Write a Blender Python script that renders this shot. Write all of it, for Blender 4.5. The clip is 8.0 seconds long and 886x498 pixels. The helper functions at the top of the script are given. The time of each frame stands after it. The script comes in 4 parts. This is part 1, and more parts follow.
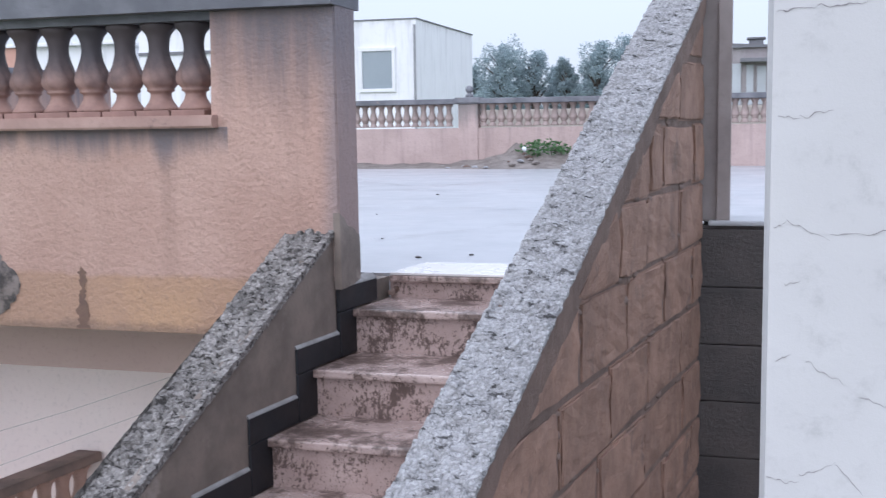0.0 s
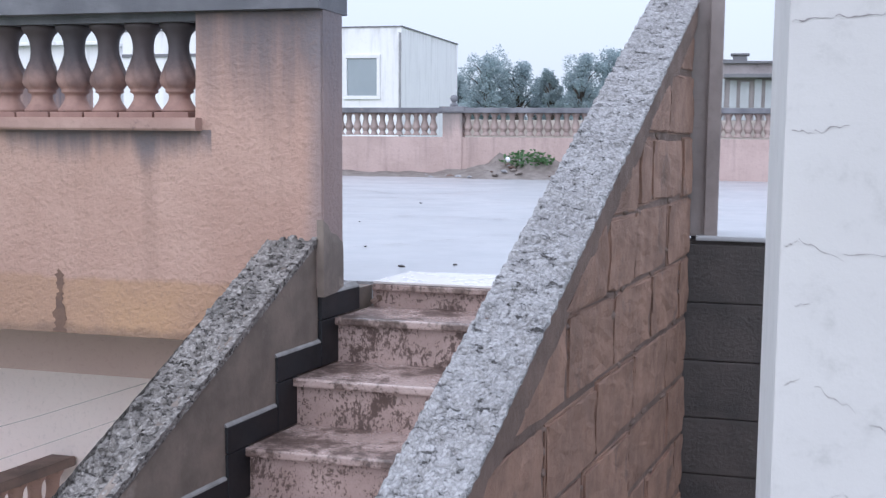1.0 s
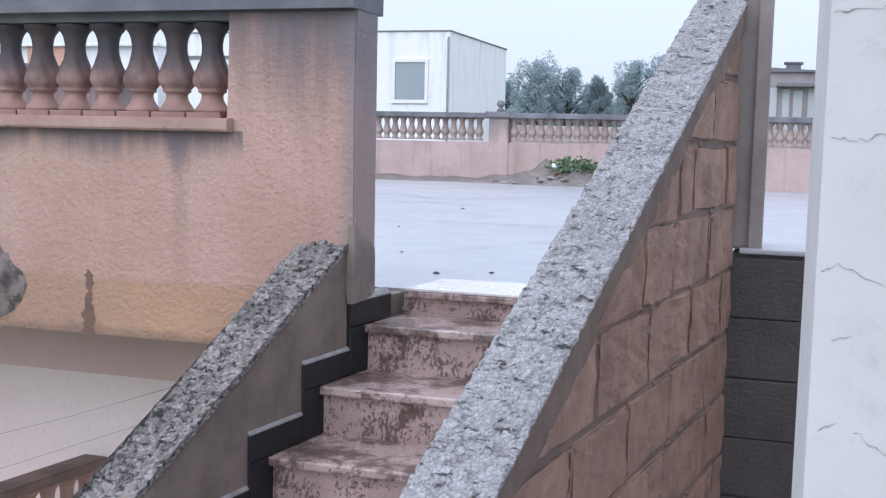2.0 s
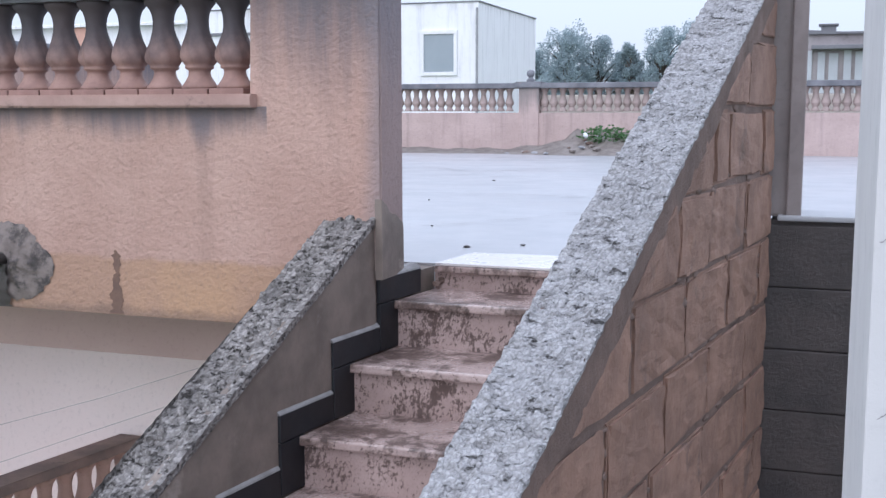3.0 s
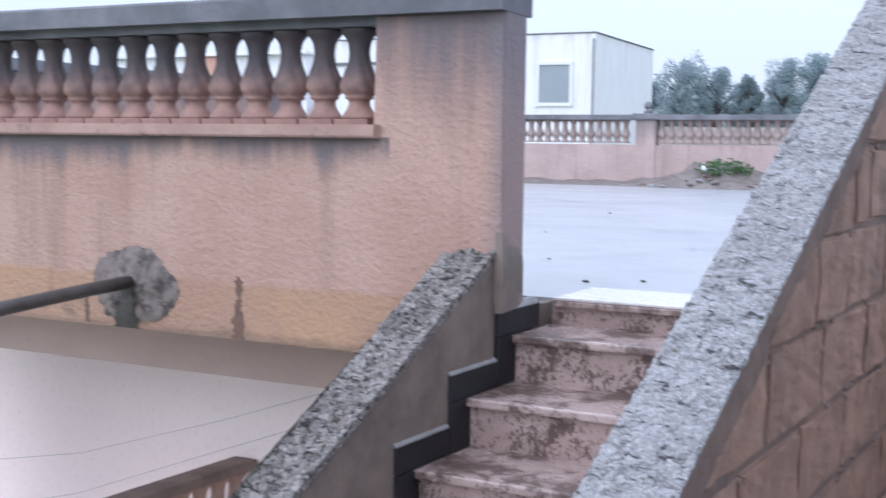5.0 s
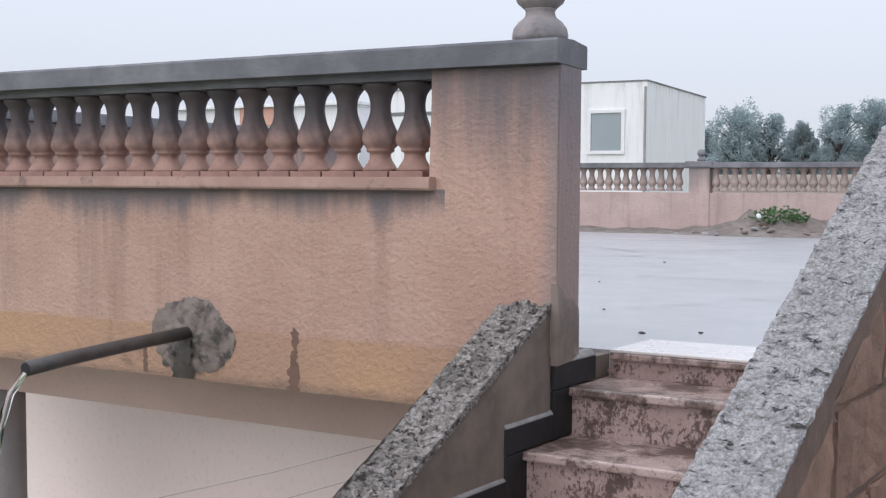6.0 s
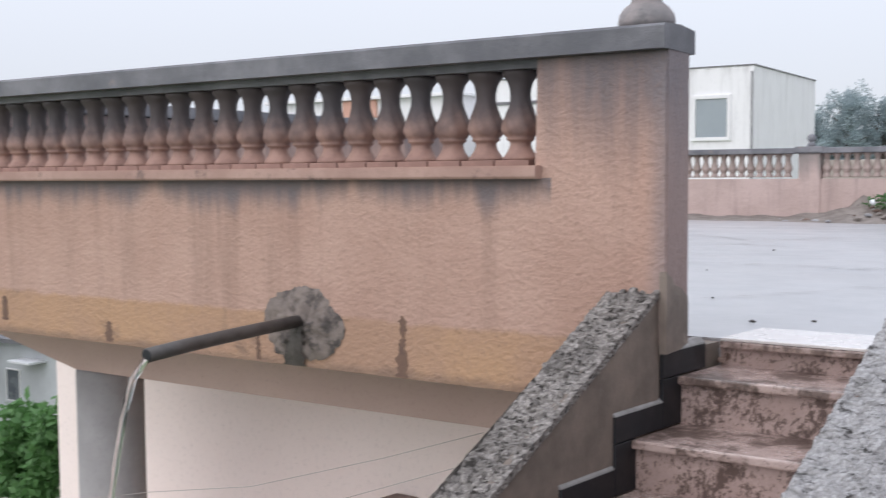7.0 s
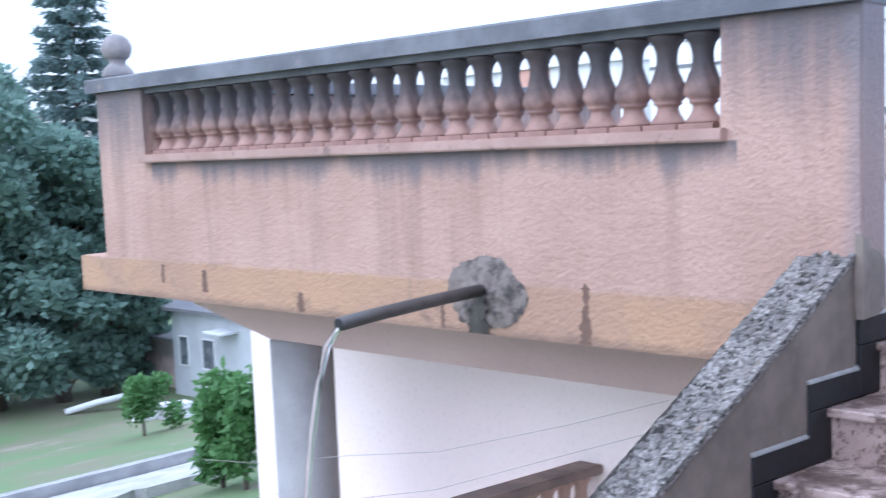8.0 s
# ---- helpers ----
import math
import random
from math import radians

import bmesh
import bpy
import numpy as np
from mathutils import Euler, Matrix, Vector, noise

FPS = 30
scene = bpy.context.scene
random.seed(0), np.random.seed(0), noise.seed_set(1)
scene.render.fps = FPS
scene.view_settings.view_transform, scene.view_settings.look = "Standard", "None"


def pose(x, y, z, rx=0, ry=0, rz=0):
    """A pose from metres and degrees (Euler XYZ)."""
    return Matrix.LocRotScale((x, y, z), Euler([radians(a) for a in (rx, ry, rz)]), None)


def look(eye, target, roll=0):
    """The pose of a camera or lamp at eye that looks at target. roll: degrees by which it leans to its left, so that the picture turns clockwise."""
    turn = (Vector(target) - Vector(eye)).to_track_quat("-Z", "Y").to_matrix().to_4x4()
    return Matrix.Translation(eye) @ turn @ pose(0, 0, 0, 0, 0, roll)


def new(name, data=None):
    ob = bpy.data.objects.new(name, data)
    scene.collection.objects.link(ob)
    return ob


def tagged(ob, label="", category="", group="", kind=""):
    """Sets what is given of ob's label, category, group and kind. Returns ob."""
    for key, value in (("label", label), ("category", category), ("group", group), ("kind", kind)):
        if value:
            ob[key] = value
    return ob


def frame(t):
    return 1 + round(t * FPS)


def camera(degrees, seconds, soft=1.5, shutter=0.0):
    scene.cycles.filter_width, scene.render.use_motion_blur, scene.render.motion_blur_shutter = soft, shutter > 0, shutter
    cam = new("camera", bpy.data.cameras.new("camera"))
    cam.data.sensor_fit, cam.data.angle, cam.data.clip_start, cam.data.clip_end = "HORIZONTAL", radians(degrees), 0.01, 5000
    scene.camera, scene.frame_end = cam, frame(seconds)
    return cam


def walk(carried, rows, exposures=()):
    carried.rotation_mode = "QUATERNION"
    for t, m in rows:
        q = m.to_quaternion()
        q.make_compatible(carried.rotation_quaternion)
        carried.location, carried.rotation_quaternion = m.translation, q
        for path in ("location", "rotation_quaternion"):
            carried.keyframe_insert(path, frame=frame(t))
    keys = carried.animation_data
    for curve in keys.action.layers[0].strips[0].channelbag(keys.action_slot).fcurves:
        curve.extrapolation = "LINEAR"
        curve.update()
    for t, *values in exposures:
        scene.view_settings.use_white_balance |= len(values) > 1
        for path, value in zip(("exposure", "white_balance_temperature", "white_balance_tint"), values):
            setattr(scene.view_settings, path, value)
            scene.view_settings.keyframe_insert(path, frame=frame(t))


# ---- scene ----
cam = camera(44.6, 8.0, soft=1.2, shutter=0.5)
PATH = [
    (0, (1.449, -3.609, 0.518), (0.901, -1.699, 0.286), -0.9),
    (0.5, (1.427, -3.598, 0.511), (0.935, -1.674, 0.27), -0.4),
    (1, (1.424, -3.57, 0.516), (0.91, -1.649, 0.3), 0.4),
    (1.5, (1.44, -3.499, 0.517), (0.873, -1.592, 0.314), 1.3),
    (2.8, (1.432, -3.398, 0.509), (0.794, -1.518, 0.266), 0.2),
    (3, (1.429, -3.381, 0.51), (0.776, -1.508, 0.251), -0.1),
    (3.5, (1.429, -3.38, 0.506), (0.74, -1.526, 0.212), 0.5),
    (4, (1.417, -3.356, 0.502), (0.695, -1.516, 0.2), 0.6),
    (4.5, (1.408, -3.334, 0.51), (0.681, -1.487, 0.266), 1.0),
    (5, (1.383, -3.359, 0.519), (0.54, -1.558, 0.313), 0.6),
    (5.2, (1.377, -3.364, 0.522), (0.486, -1.583, 0.339), 0.8),
    (6.3, (1.366, -3.363, 0.536), (0.417, -1.606, 0.426), 0.1),
    (6.5, (1.364, -3.364, 0.537), (0.38, -1.627, 0.421), 0.2),
    (7, (1.364, -3.392, 0.529), (0.271, -1.722, 0.392), -0.4),
    (7.5, (1.36, -3.414, 0.531), (0.138, -1.838, 0.38), -1.2),
    (8, (1.358, -3.431, 0.527), (0.013, -1.963, 0.342), -2.3),
]
EXPOSURES = [(0, 0.2, 5900, 17), (4.2, 0.24, 5800, 17), (5.2, 0.3, 5720, 17), (6.3, -0.08, 6650, 16), (6.95, 0.02, 6650, 16), (7.2, 0.22, 6050, 16), (7.5, 0.33, 5700, 16), (8.0, 0.70, 5350, 16)]
walk(cam, [(t, look(eye, target, roll)) for t, eye, target, roll in PATH], EXPOSURES)

# ---- world and light ----
world = bpy.data.worlds.new("overcast_sky")
scene.world = world
world.use_nodes = True
wn, wl = world.node_tree.nodes, world.node_tree.links
wn.clear()
sky = wn.new("ShaderNodeTexSky")
sky.sky_type, sky.sun_disc = "NISHITA", False
sky.sun_elevation, sky.sun_rotation = radians(48), radians(200)
sky_light = wn.new("ShaderNodeBackground")
sky_light.inputs["Strength"].default_value = 0.015
wl.new(sky.outputs[0], sky_light.inputs["Color"])
cloud = wn.new("ShaderNodeBackground")
cloud.inputs["Color"].default_value = (0.80, 0.875, 0.955, 1)
# overcast sky: the zenith is about three times as bright as the horizon
sky_dir = wn.new("ShaderNodeTexCoord")
sky_sep = wn.new("ShaderNodeSeparateXYZ")
sky_rise = wn.new("ShaderNodeMapRange")
for key, value in (("From Min", 0.0), ("From Max", 1.0), ("To Min", 0.72), ("To Max", 1.9)):
    sky_rise.inputs[key].default_value = value
wl.new(sky_dir.outputs["Generated"], sky_sep.inputs[0])
wl.new(sky_sep.outputs["Z"], sky_rise.inputs["Value"])
wl.new(sky_rise.outputs[0], cloud.inputs["Strength"])
both = wn.new("ShaderNodeAddShader")
world_out = wn.new("ShaderNodeOutputWorld")
wl.new(sky_light.outputs[0], both.inputs[0])
wl.new(cloud.outputs[0], both.inputs[1])
wl.new(both.outputs[0], world_out.inputs["Surface"])
sun = new("sun", bpy.data.lights.new("sun", "SUN"))
sun.data.energy, sun.data.angle, sun.data.color = 1.15, radians(70), (1.0, 0.97, 0.94)
sun.matrix_world = look((0, 0, 30), (8, 44, 0))


# ---- materials ----
def node(nt, kind, **values):
    n = nt.nodes.new(kind)
    for key, value in values.items():
        n.inputs[key].default_value = value
    return n


def noise_of(nt, coords, scale, detail=5.0, rough=0.6, stretch=None):
    n = node(nt, "ShaderNodeTexNoise", Scale=scale, Detail=detail, Roughness=rough)
    if stretch:
        m = node(nt, "ShaderNodeMapping", Scale=stretch)
        nt.links.new(coords, m.inputs["Vector"])
        coords = m.outputs[0]
    nt.links.new(coords, n.inputs["Vector"])
    return n.outputs["Fac"]


def ramp(nt, fac, low, high, a=0.0, b=1.0):
    n = node(nt, "ShaderNodeMapRange", **{"From Min": low, "From Max": high, "To Min": a, "To Max": b})
    n.interpolation_type = "SMOOTHSTEP"
    nt.links.new(fac, n.inputs["Value"])
    return n.outputs[0]


def math_of(nt, op, a, b):
    n = nt.nodes.new("ShaderNodeMath")
    n.operation = op
    for k, v in enumerate((a, b)):
        if isinstance(v, (int, float)):
            n.inputs[k].default_value = v
        else:
            nt.links.new(v, n.inputs[k])
    return n.outputs[0]


def blend(nt, fac, a, b):
    n = nt.nodes.new("ShaderNodeMix")
    n.data_type = "RGBA"
    if isinstance(fac, (int, float)):
        n.inputs[0].default_value = fac
    else:
        nt.links.new(fac, n.inputs[0])
    for k, v in ((6, a), (7, b)):
        if isinstance(v, tuple):
            n.inputs[k].default_value = (*v[:3], 1)
        else:
            nt.links.new(v, n.inputs[k])
    return n.outputs[2]


def start(name, rough=0.8, metal=0.0, coat=0.0):
    m = bpy.data.materials.new(name)
    m.use_nodes = True
    nt = m.node_tree
    bsdf = nt.nodes["Principled BSDF"]
    bsdf.inputs["Roughness"].default_value = rough
    bsdf.inputs["Metallic"].default_value = metal
    bsdf.inputs["Coat Weight"].default_value = coat
    bsdf.inputs["Coat Roughness"].default_value = 0.15
    tex = nt.nodes.new("ShaderNodeTexCoord")
    return m, nt, bsdf, tex.outputs["Object"]


def bump(nt, bsdf, height, strength, distance):
    n = node(nt, "ShaderNodeBump", Strength=strength, Distance=distance)
    nt.links.new(height, n.inputs["Height"])
    nt.links.new(n.outputs[0], bsdf.inputs["Normal"])


def surface(name, base, other, big=2.0, small=40.0, rough=0.85, strength=0.5, distance=0.006, coat=0.0, wear=None, wear_scale=5.0, wear_at=0.58, each=0.0, soot_shade=0.0):
    """Two scales of colour change, grain relief and, where given, patches of wear."""
    m, nt, bsdf, co = start(name, rough, 0.0, coat)
    large = noise_of(nt, co, big, 4)
    fine = noise_of(nt, co, small, 6, 0.7)
    col = blend(nt, ramp(nt, large, 0.32, 0.68), base, other)
    shade = tuple(c * 0.62 for c in base)
    col = blend(nt, ramp(nt, fine, 0.5, 0.8, 0, 0.55), col, shade)
    if wear:
        spot = noise_of(nt, co, wear_scale, 8, 0.72)
        col = blend(nt, ramp(nt, spot, wear_at, wear_at + 0.12), col, wear)
    # soot plus the cap's shade, painted darker towards the top
    if soot_shade:
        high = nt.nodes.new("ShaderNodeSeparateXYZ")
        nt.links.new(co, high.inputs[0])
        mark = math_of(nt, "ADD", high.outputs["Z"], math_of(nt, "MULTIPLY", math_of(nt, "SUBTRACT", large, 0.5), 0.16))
        col = blend(nt, ramp(nt, mark, soot_shade - 0.11, soot_shade + 0.09, 0, 0.95), col, (0.06, 0.058, 0.066))
    if each:
        info = nt.nodes.new("ShaderNodeObjectInfo")
        col = blend(nt, math_of(nt, "MULTIPLY", info.outputs["Random"], each), col, tuple(c * 0.45 for c in base))
    nt.links.new(col, bsdf.inputs["Base Color"])
    nt.links.new(ramp(nt, large, 0.3, 0.7, rough - 0.1, min(1.0, rough + 0.1)), bsdf.inputs["Roughness"])
    bump(nt, bsdf, math_of(nt, "ADD", fine, large), strength, distance)
    return m


def streaked(name, base, other, grime, grime_z, grime_depth, rough=0.9, relief=70.0, strength=0.9, drip=None, foot=None, grain=0.55, edge_x=None):
    """Roughcast render with rain streaks and a grimy wet zone below a given height of the object."""
    m, nt, bsdf, co = start(name, rough)
    large = noise_of(nt, co, 1.6, 4)
    streak = noise_of(nt, co, 1.0, 5, 0.65, (5.5, 5.5, 0.45))
    fine = noise_of(nt, co, relief, 5, 0.65)
    lumps = noise_of(nt, co, relief * 0.4, 3, 0.5)
    col = blend(nt, ramp(nt, large, 0.3, 0.7), base, other)
    col = blend(nt, ramp(nt, streak, 0.48, 0.78, 0, 0.55), col, tuple(c * 0.6 for c in other))
    sep = nt.nodes.new("ShaderNodeSeparateXYZ")
    nt.links.new(co, sep.inputs[0])
    edge = math_of(nt, "ADD", sep.outputs["Z"], math_of(nt, "MULTIPLY", math_of(nt, "SUBTRACT", streak, 0.5), 0.9))
    mask = ramp(nt, edge, grime_z - grime_depth, grime_z)
    col = blend(nt, math_of(nt, "MULTIPLY", mask, ramp(nt, large, 0.25, 0.6, 0.55, 0.95)), col, grime)
    if drip:
        # grime under the sill, with the sill's shadow line painted into it
        low = math_of(nt, "ADD", sep.outputs["Z"], math_of(nt, "MULTIPLY", math_of(nt, "SUBTRACT", streak, 0.5), 0.35))
        wet = math_of(nt, "MULTIPLY", ramp(nt, low, drip[0], drip[1], 0, 0.9), math_of(nt, "MULTIPLY", math_of(nt, "LESS_THAN", sep.outputs["Z"], drip[1]), math_of(nt, "LESS_THAN", math_of(nt, "ABSOLUTE", sep.outputs["X"], 0.0), 1.80)))
        col = blend(nt, wet, col, tuple(c * 1.15 for c in grime))
    if foot:
        # a painted band along the foot, worn and stained, with an uneven upper edge
        height, paint, worn, stain = foot
        ragged = noise_of(nt, co, 7, 6, 0.7)
        blot = noise_of(nt, co, 4.3, 7, 0.72)
        under = math_of(nt, "ADD", sep.outputs["Z"], math_of(nt, "MULTIPLY", math_of(nt, "SUBTRACT", ragged, 0.5), 0.07))
        band = blend(nt, ramp(nt, large, 0.35, 0.65), paint, worn)
        band = blend(nt, ramp(nt, blot, 0.54, 0.70, 0, 0.8), band, stain)
        low_edge = math_of(nt, "ADD", sep.outputs["Z"], math_of(nt, "MULTIPLY", math_of(nt, "SUBTRACT", blot, 0.5), 0.12))
        band = blend(nt, ramp(nt, low_edge, 0.0, 0.045, 0.75, 0), band, stain)
        col = blend(nt, ramp(nt, under, height - 0.012, height + 0.016, 1, 0), col, band)
    if edge_x:
        worn_at = math_of(nt, "ADD", sep.outputs["X"], math_of(nt, "MULTIPLY", math_of(nt, "SUBTRACT", large, 0.5), 0.12))
        col = blend(nt, ramp(nt, worn_at, edge_x - 0.05, edge_x + 0.03, 0, 0.6), col, tuple(c * 1.5 for c in grime))
    col = blend(nt, ramp(nt, fine, 0.50, 0.76, 0, grain), col, tuple(c * 0.5 for c in base))
    nt.links.new(col, bsdf.inputs["Base Color"])
    bump(nt, bsdf, math_of(nt, "ADD", fine, math_of(nt, "MULTIPLY", lumps, 1.5)), strength, 0.008)
    return m


PINK, PINK_B = (0.525, 0.352, 0.286), (0.445, 0.283, 0.224)
GRIME = (0.15, 0.135, 0.145)
pink_plaster = streaked("pink_roughcast", PINK, PINK_B, GRIME, 1.22, 0.50, 0.9, 105.0, 0.7, (0.64, 0.776), (0.214, (0.475, 0.293, 0.178), (0.41, 0.255, 0.178), (0.22, 0.145, 0.11)), 0.6, 2.20)
pink_smooth = surface("pink_paint", (0.45, 0.30, 0.25), (0.37, 0.24, 0.20), 4, 50, 0.85, 0.6, 0.005, wear=(0.20, 0.14, 0.125), wear_scale=7, wear_at=0.55)
rail_paint = surface("weathered_rail_paint", (0.30, 0.215, 0.185), (0.20, 0.155, 0.14), 4, 50, 0.8, 0.4, 0.004, wear=(0.12, 0.10, 0.095), wear_scale=6)
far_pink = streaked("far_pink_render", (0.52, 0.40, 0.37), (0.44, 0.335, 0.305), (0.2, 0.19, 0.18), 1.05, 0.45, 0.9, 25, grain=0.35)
cap_mat = surface("weathered_cap_paint", (0.215, 0.215, 0.232), (0.125, 0.128, 0.142), 3, 60, 0.75, 0.7, 0.006, wear=(0.30, 0.235, 0.21), wear_scale=3.5, wear_at=0.6)
finial_mat = surface("weathered_finial_paint", (0.31, 0.275, 0.27), (0.20, 0.19, 0.195), 9, 60, 0.8, 0.6, 0.005, wear=(0.12, 0.12, 0.125), wear_scale=7, wear_at=0.58)
soffit_mat = surface("beam_render", (0.54, 0.395, 0.345), (0.50, 0.365, 0.32), 2, 40, 0.85, 0.3, 0.004)
cream = surface("cream_wall_paint", (0.88, 0.775, 0.735), (0.86, 0.755, 0.715), 1.2, 30, 0.75, 0.2, 0.003)
column_mat = surface("grey_column_render", (0.40, 0.39, 0.39), (0.33, 0.32, 0.32), 3, 40, 0.8, 0.3, 0.004)
white_paint = surface("white_wall_paint", (0.545, 0.53, 0.515), (0.505, 0.49, 0.478), 3.5, 30, 0.7, 0.3, 0.003)
crack_mat = surface("crack_shadow", (0.30, 0.28, 0.27), (0.22, 0.2, 0.2), 6, 60, 0.9, 0.2, 0.002)
baluster_mat = surface("terracotta_baluster", (0.38, 0.23, 0.185), (0.29, 0.175, 0.145), 9, 60, 0.75, 0.45, 0.004, wear=(0.17, 0.12, 0.105), wear_scale=8, wear_at=0.6, each=0.2, soot_shade=0.155)
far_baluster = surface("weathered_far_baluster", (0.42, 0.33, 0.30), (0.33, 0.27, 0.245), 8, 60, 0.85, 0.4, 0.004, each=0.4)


def grained(name, dark, mid, light, scale=150.0, pits=0.56, cloud=0.45):
    """Coarse concrete: small grains of many greys, crevice shadows painted dark between them, wet gloss."""
    m, nt, bsdf, co = start(name, 0.4)
    warp = nt.nodes.new("ShaderNodeVectorMath")
    warp.operation = "ADD"
    jitter = node(nt, "ShaderNodeTexNoise", Scale=90.0, Detail=3.0)
    nt.links.new(co, jitter.inputs["Vector"])
    small = nt.nodes.new("ShaderNodeVectorMath")
    small.operation = "SCALE"
    small.inputs["Scale"].default_value = 0.012
    nt.links.new(jitter.outputs["Color"], small.inputs[0])
    nt.links.new(co, warp.inputs[0])
    nt.links.new(small.outputs[0], warp.inputs[1])
    cells = node(nt, "ShaderNodeTexVoronoi", Scale=scale)
    nt.links.new(warp.outputs[0], cells.inputs["Vector"])
    sep = nt.nodes.new("ShaderNodeSeparateColor")
    nt.links.new(cells.outputs["Color"], sep.inputs[0])
    large = noise_of(nt, co, 9, 5, 0.6)
    crust = noise_of(nt, co, 26, 6, 0.66, (1.0, 2.2, 2.2))
    col = blend(nt, ramp(nt, sep.outputs[0], 0.25, 0.95), mid, light)
    col = blend(nt, ramp(nt, large, 0.42, 0.68, 0, cloud), col, dark)
    col = blend(nt, ramp(nt, cells.outputs["Distance"], 0.45, 0.7, 0, 0.25), col, dark)
    # dark dashes: shadow under the flake steps, put into the colour
    col = blend(nt, ramp(nt, crust, pits, pits + 0.035, 0, 0.92), col, dark)
    nt.links.new(col, bsdf.inputs["Base Color"])
    nt.links.new(ramp(nt, sep.outputs[1], 0, 1, 0.4, 0.8), bsdf.inputs["Roughness"])
    relief = math_of(nt, "ADD", math_of(nt, "MULTIPLY", cells.outputs["Distance"], -1.0), math_of(nt, "MULTIPLY", ramp(nt, crust, pits - 0.05, pits + 0.1), -1.2))
    bump(nt, bsdf, relief, 0.8, 0.008)
    return m


def muddy(name, stone_a, stone_b, mud, blotch, speck, rough, coat=0.0, run=(1, 1, 1)):
    """Pink stone under drying mud: wide blotches and fine spatter."""
    m, nt, bsdf, co = start(name, rough, 0.0, coat)
    large = noise_of(nt, co, 5, 4)
    wide = noise_of(nt, co, 6.5, 7, 0.7)
    spray = noise_of(nt, co, 58, 6, 0.76, run)
    fine = noise_of(nt, co, 120, 3)
    col = blend(nt, ramp(nt, large, 0.3, 0.7), stone_a, stone_b)
    col = blend(nt, ramp(nt, fine, 0.45, 0.75, 0, 0.35), col, tuple(c * 0.6 for c in stone_b))
    col = blend(nt, ramp(nt, wide, blotch, blotch + 0.13, 0, 0.88), col, mud)
    near = math_of(nt, "ADD", spray, math_of(nt, "MULTIPLY", math_of(nt, "SUBTRACT", wide, 0.5), 0.7))
    col = blend(nt, ramp(nt, near, speck, speck + 0.07, 0, 0.9), col, tuple(c * 0.7 for c in mud))
    nt.links.new(col, bsdf.inputs["Base Color"])
    nt.links.new(ramp(nt, wide, 0.35, 0.65, rough - 0.08, rough + 0.25), bsdf.inputs["Roughness"])
    bump(nt, bsdf, math_of(nt, "ADD", spray, wide), 0.4, 0.004)
    return m


concrete = grained("rough_wet_concrete", (0.07, 0.064, 0.062), (0.335, 0.328, 0.328), (0.43, 0.423, 0.426), 130, 0.595, 0.15)
concrete_dark = grained("mossy_wet_concrete", (0.04, 0.034, 0.03), (0.20, 0.182, 0.168), (0.34, 0.315, 0.295), 90, 0.565)
stringer_render = surface("grey_brown_render", (0.22, 0.178, 0.148), (0.145, 0.118, 0.10), 5, 60, 0.7, 0.5, 0.005, wear=(0.30, 0.255, 0.22), wear_scale=4, wear_at=0.57)
pier_render = surface("grey_pier_render", (0.285, 0.245, 0.232), (0.215, 0.183, 0.174), 4, 50, 0.8, 0.4, 0.004, wear=(0.14, 0.12, 0.115), wear_scale=3.5)
mortar = surface("wet_brown_mortar", (0.20, 0.133, 0.106), (0.14, 0.097, 0.079), 7, 70, 0.75, 0.8, 0.008)
block_mat = surface("brown_concrete_block", (0.345, 0.203, 0.146), (0.235, 0.142, 0.105), 9, 70, 0.7, 0.7, 0.009, wear=(0.165, 0.108, 0.085), wear_scale=5, wear_at=0.56, each=0.3)
# wet block, its colour taken down to carry the narrow recess's shade
pit_block = surface("wet_block_recess_shade", (0.075, 0.062, 0.057), (0.042, 0.037, 0.036), 4, 70, 0.5, 0.7, 0.007, each=0.3)
stone = muddy("dirty_pink_stone", (0.44, 0.33, 0.30), (0.34, 0.245, 0.22), (0.125, 0.08, 0.066), 0.555, 0.51, 0.42, 0.0, (1.4, 1.4, 0.9))
tread_mat = muddy("muddy_pink_stone_tread", (0.50, 0.385, 0.35), (0.38, 0.28, 0.25), (0.115, 0.074, 0.06), 0.435, 0.53, 0.25, 0.5)
landing_mat = surface("wet_stone_white_sheen", (0.72, 0.69, 0.68), (0.62, 0.58, 0.57), 4, 60, 0.25, 0.2, 0.002, coat=0.4)
black_tile = surface("black_glazed_tile", (0.008, 0.009, 0.012), (0.013, 0.014, 0.018), 8, 60, 0.5, 0.15, 0.002)
tile_edge = surface("grey_tile_mortar", (0.27, 0.26, 0.255), (0.2, 0.19, 0.185), 12, 80, 0.7, 0.5, 0.004)
pipe_mat = surface("grey_black_plastic_pipe", (0.05, 0.045, 0.043), (0.085, 0.075, 0.07), 14, 70, 0.45, 0.2, 0.002)
patch_mat = surface("grey_mortar_patch", (0.24, 0.196, 0.175), (0.16, 0.132, 0.12), 11, 60, 0.85, 0.7, 0.006, wear=(0.065, 0.056, 0.053), wear_scale=5.5, wear_at=0.48)
wet_run_mat = surface("wet_dark_mortar", (0.062, 0.052, 0.05), (0.10, 0.085, 0.08), 16, 70, 0.4, 0.7, 0.006)
stain_mat = surface("rust_brown_stain", (0.13, 0.078, 0.06), (0.20, 0.12, 0.085), 14, 60, 0.8, 0.3, 0.003)
grass_mat = surface("wet_grass_ground", (0.125, 0.20, 0.085), (0.19, 0.18, 0.12), 0.35, 14, 0.95, 0.8, 0.03, wear=(0.25, 0.22, 0.175), wear_scale=0.5, wear_at=0.56)
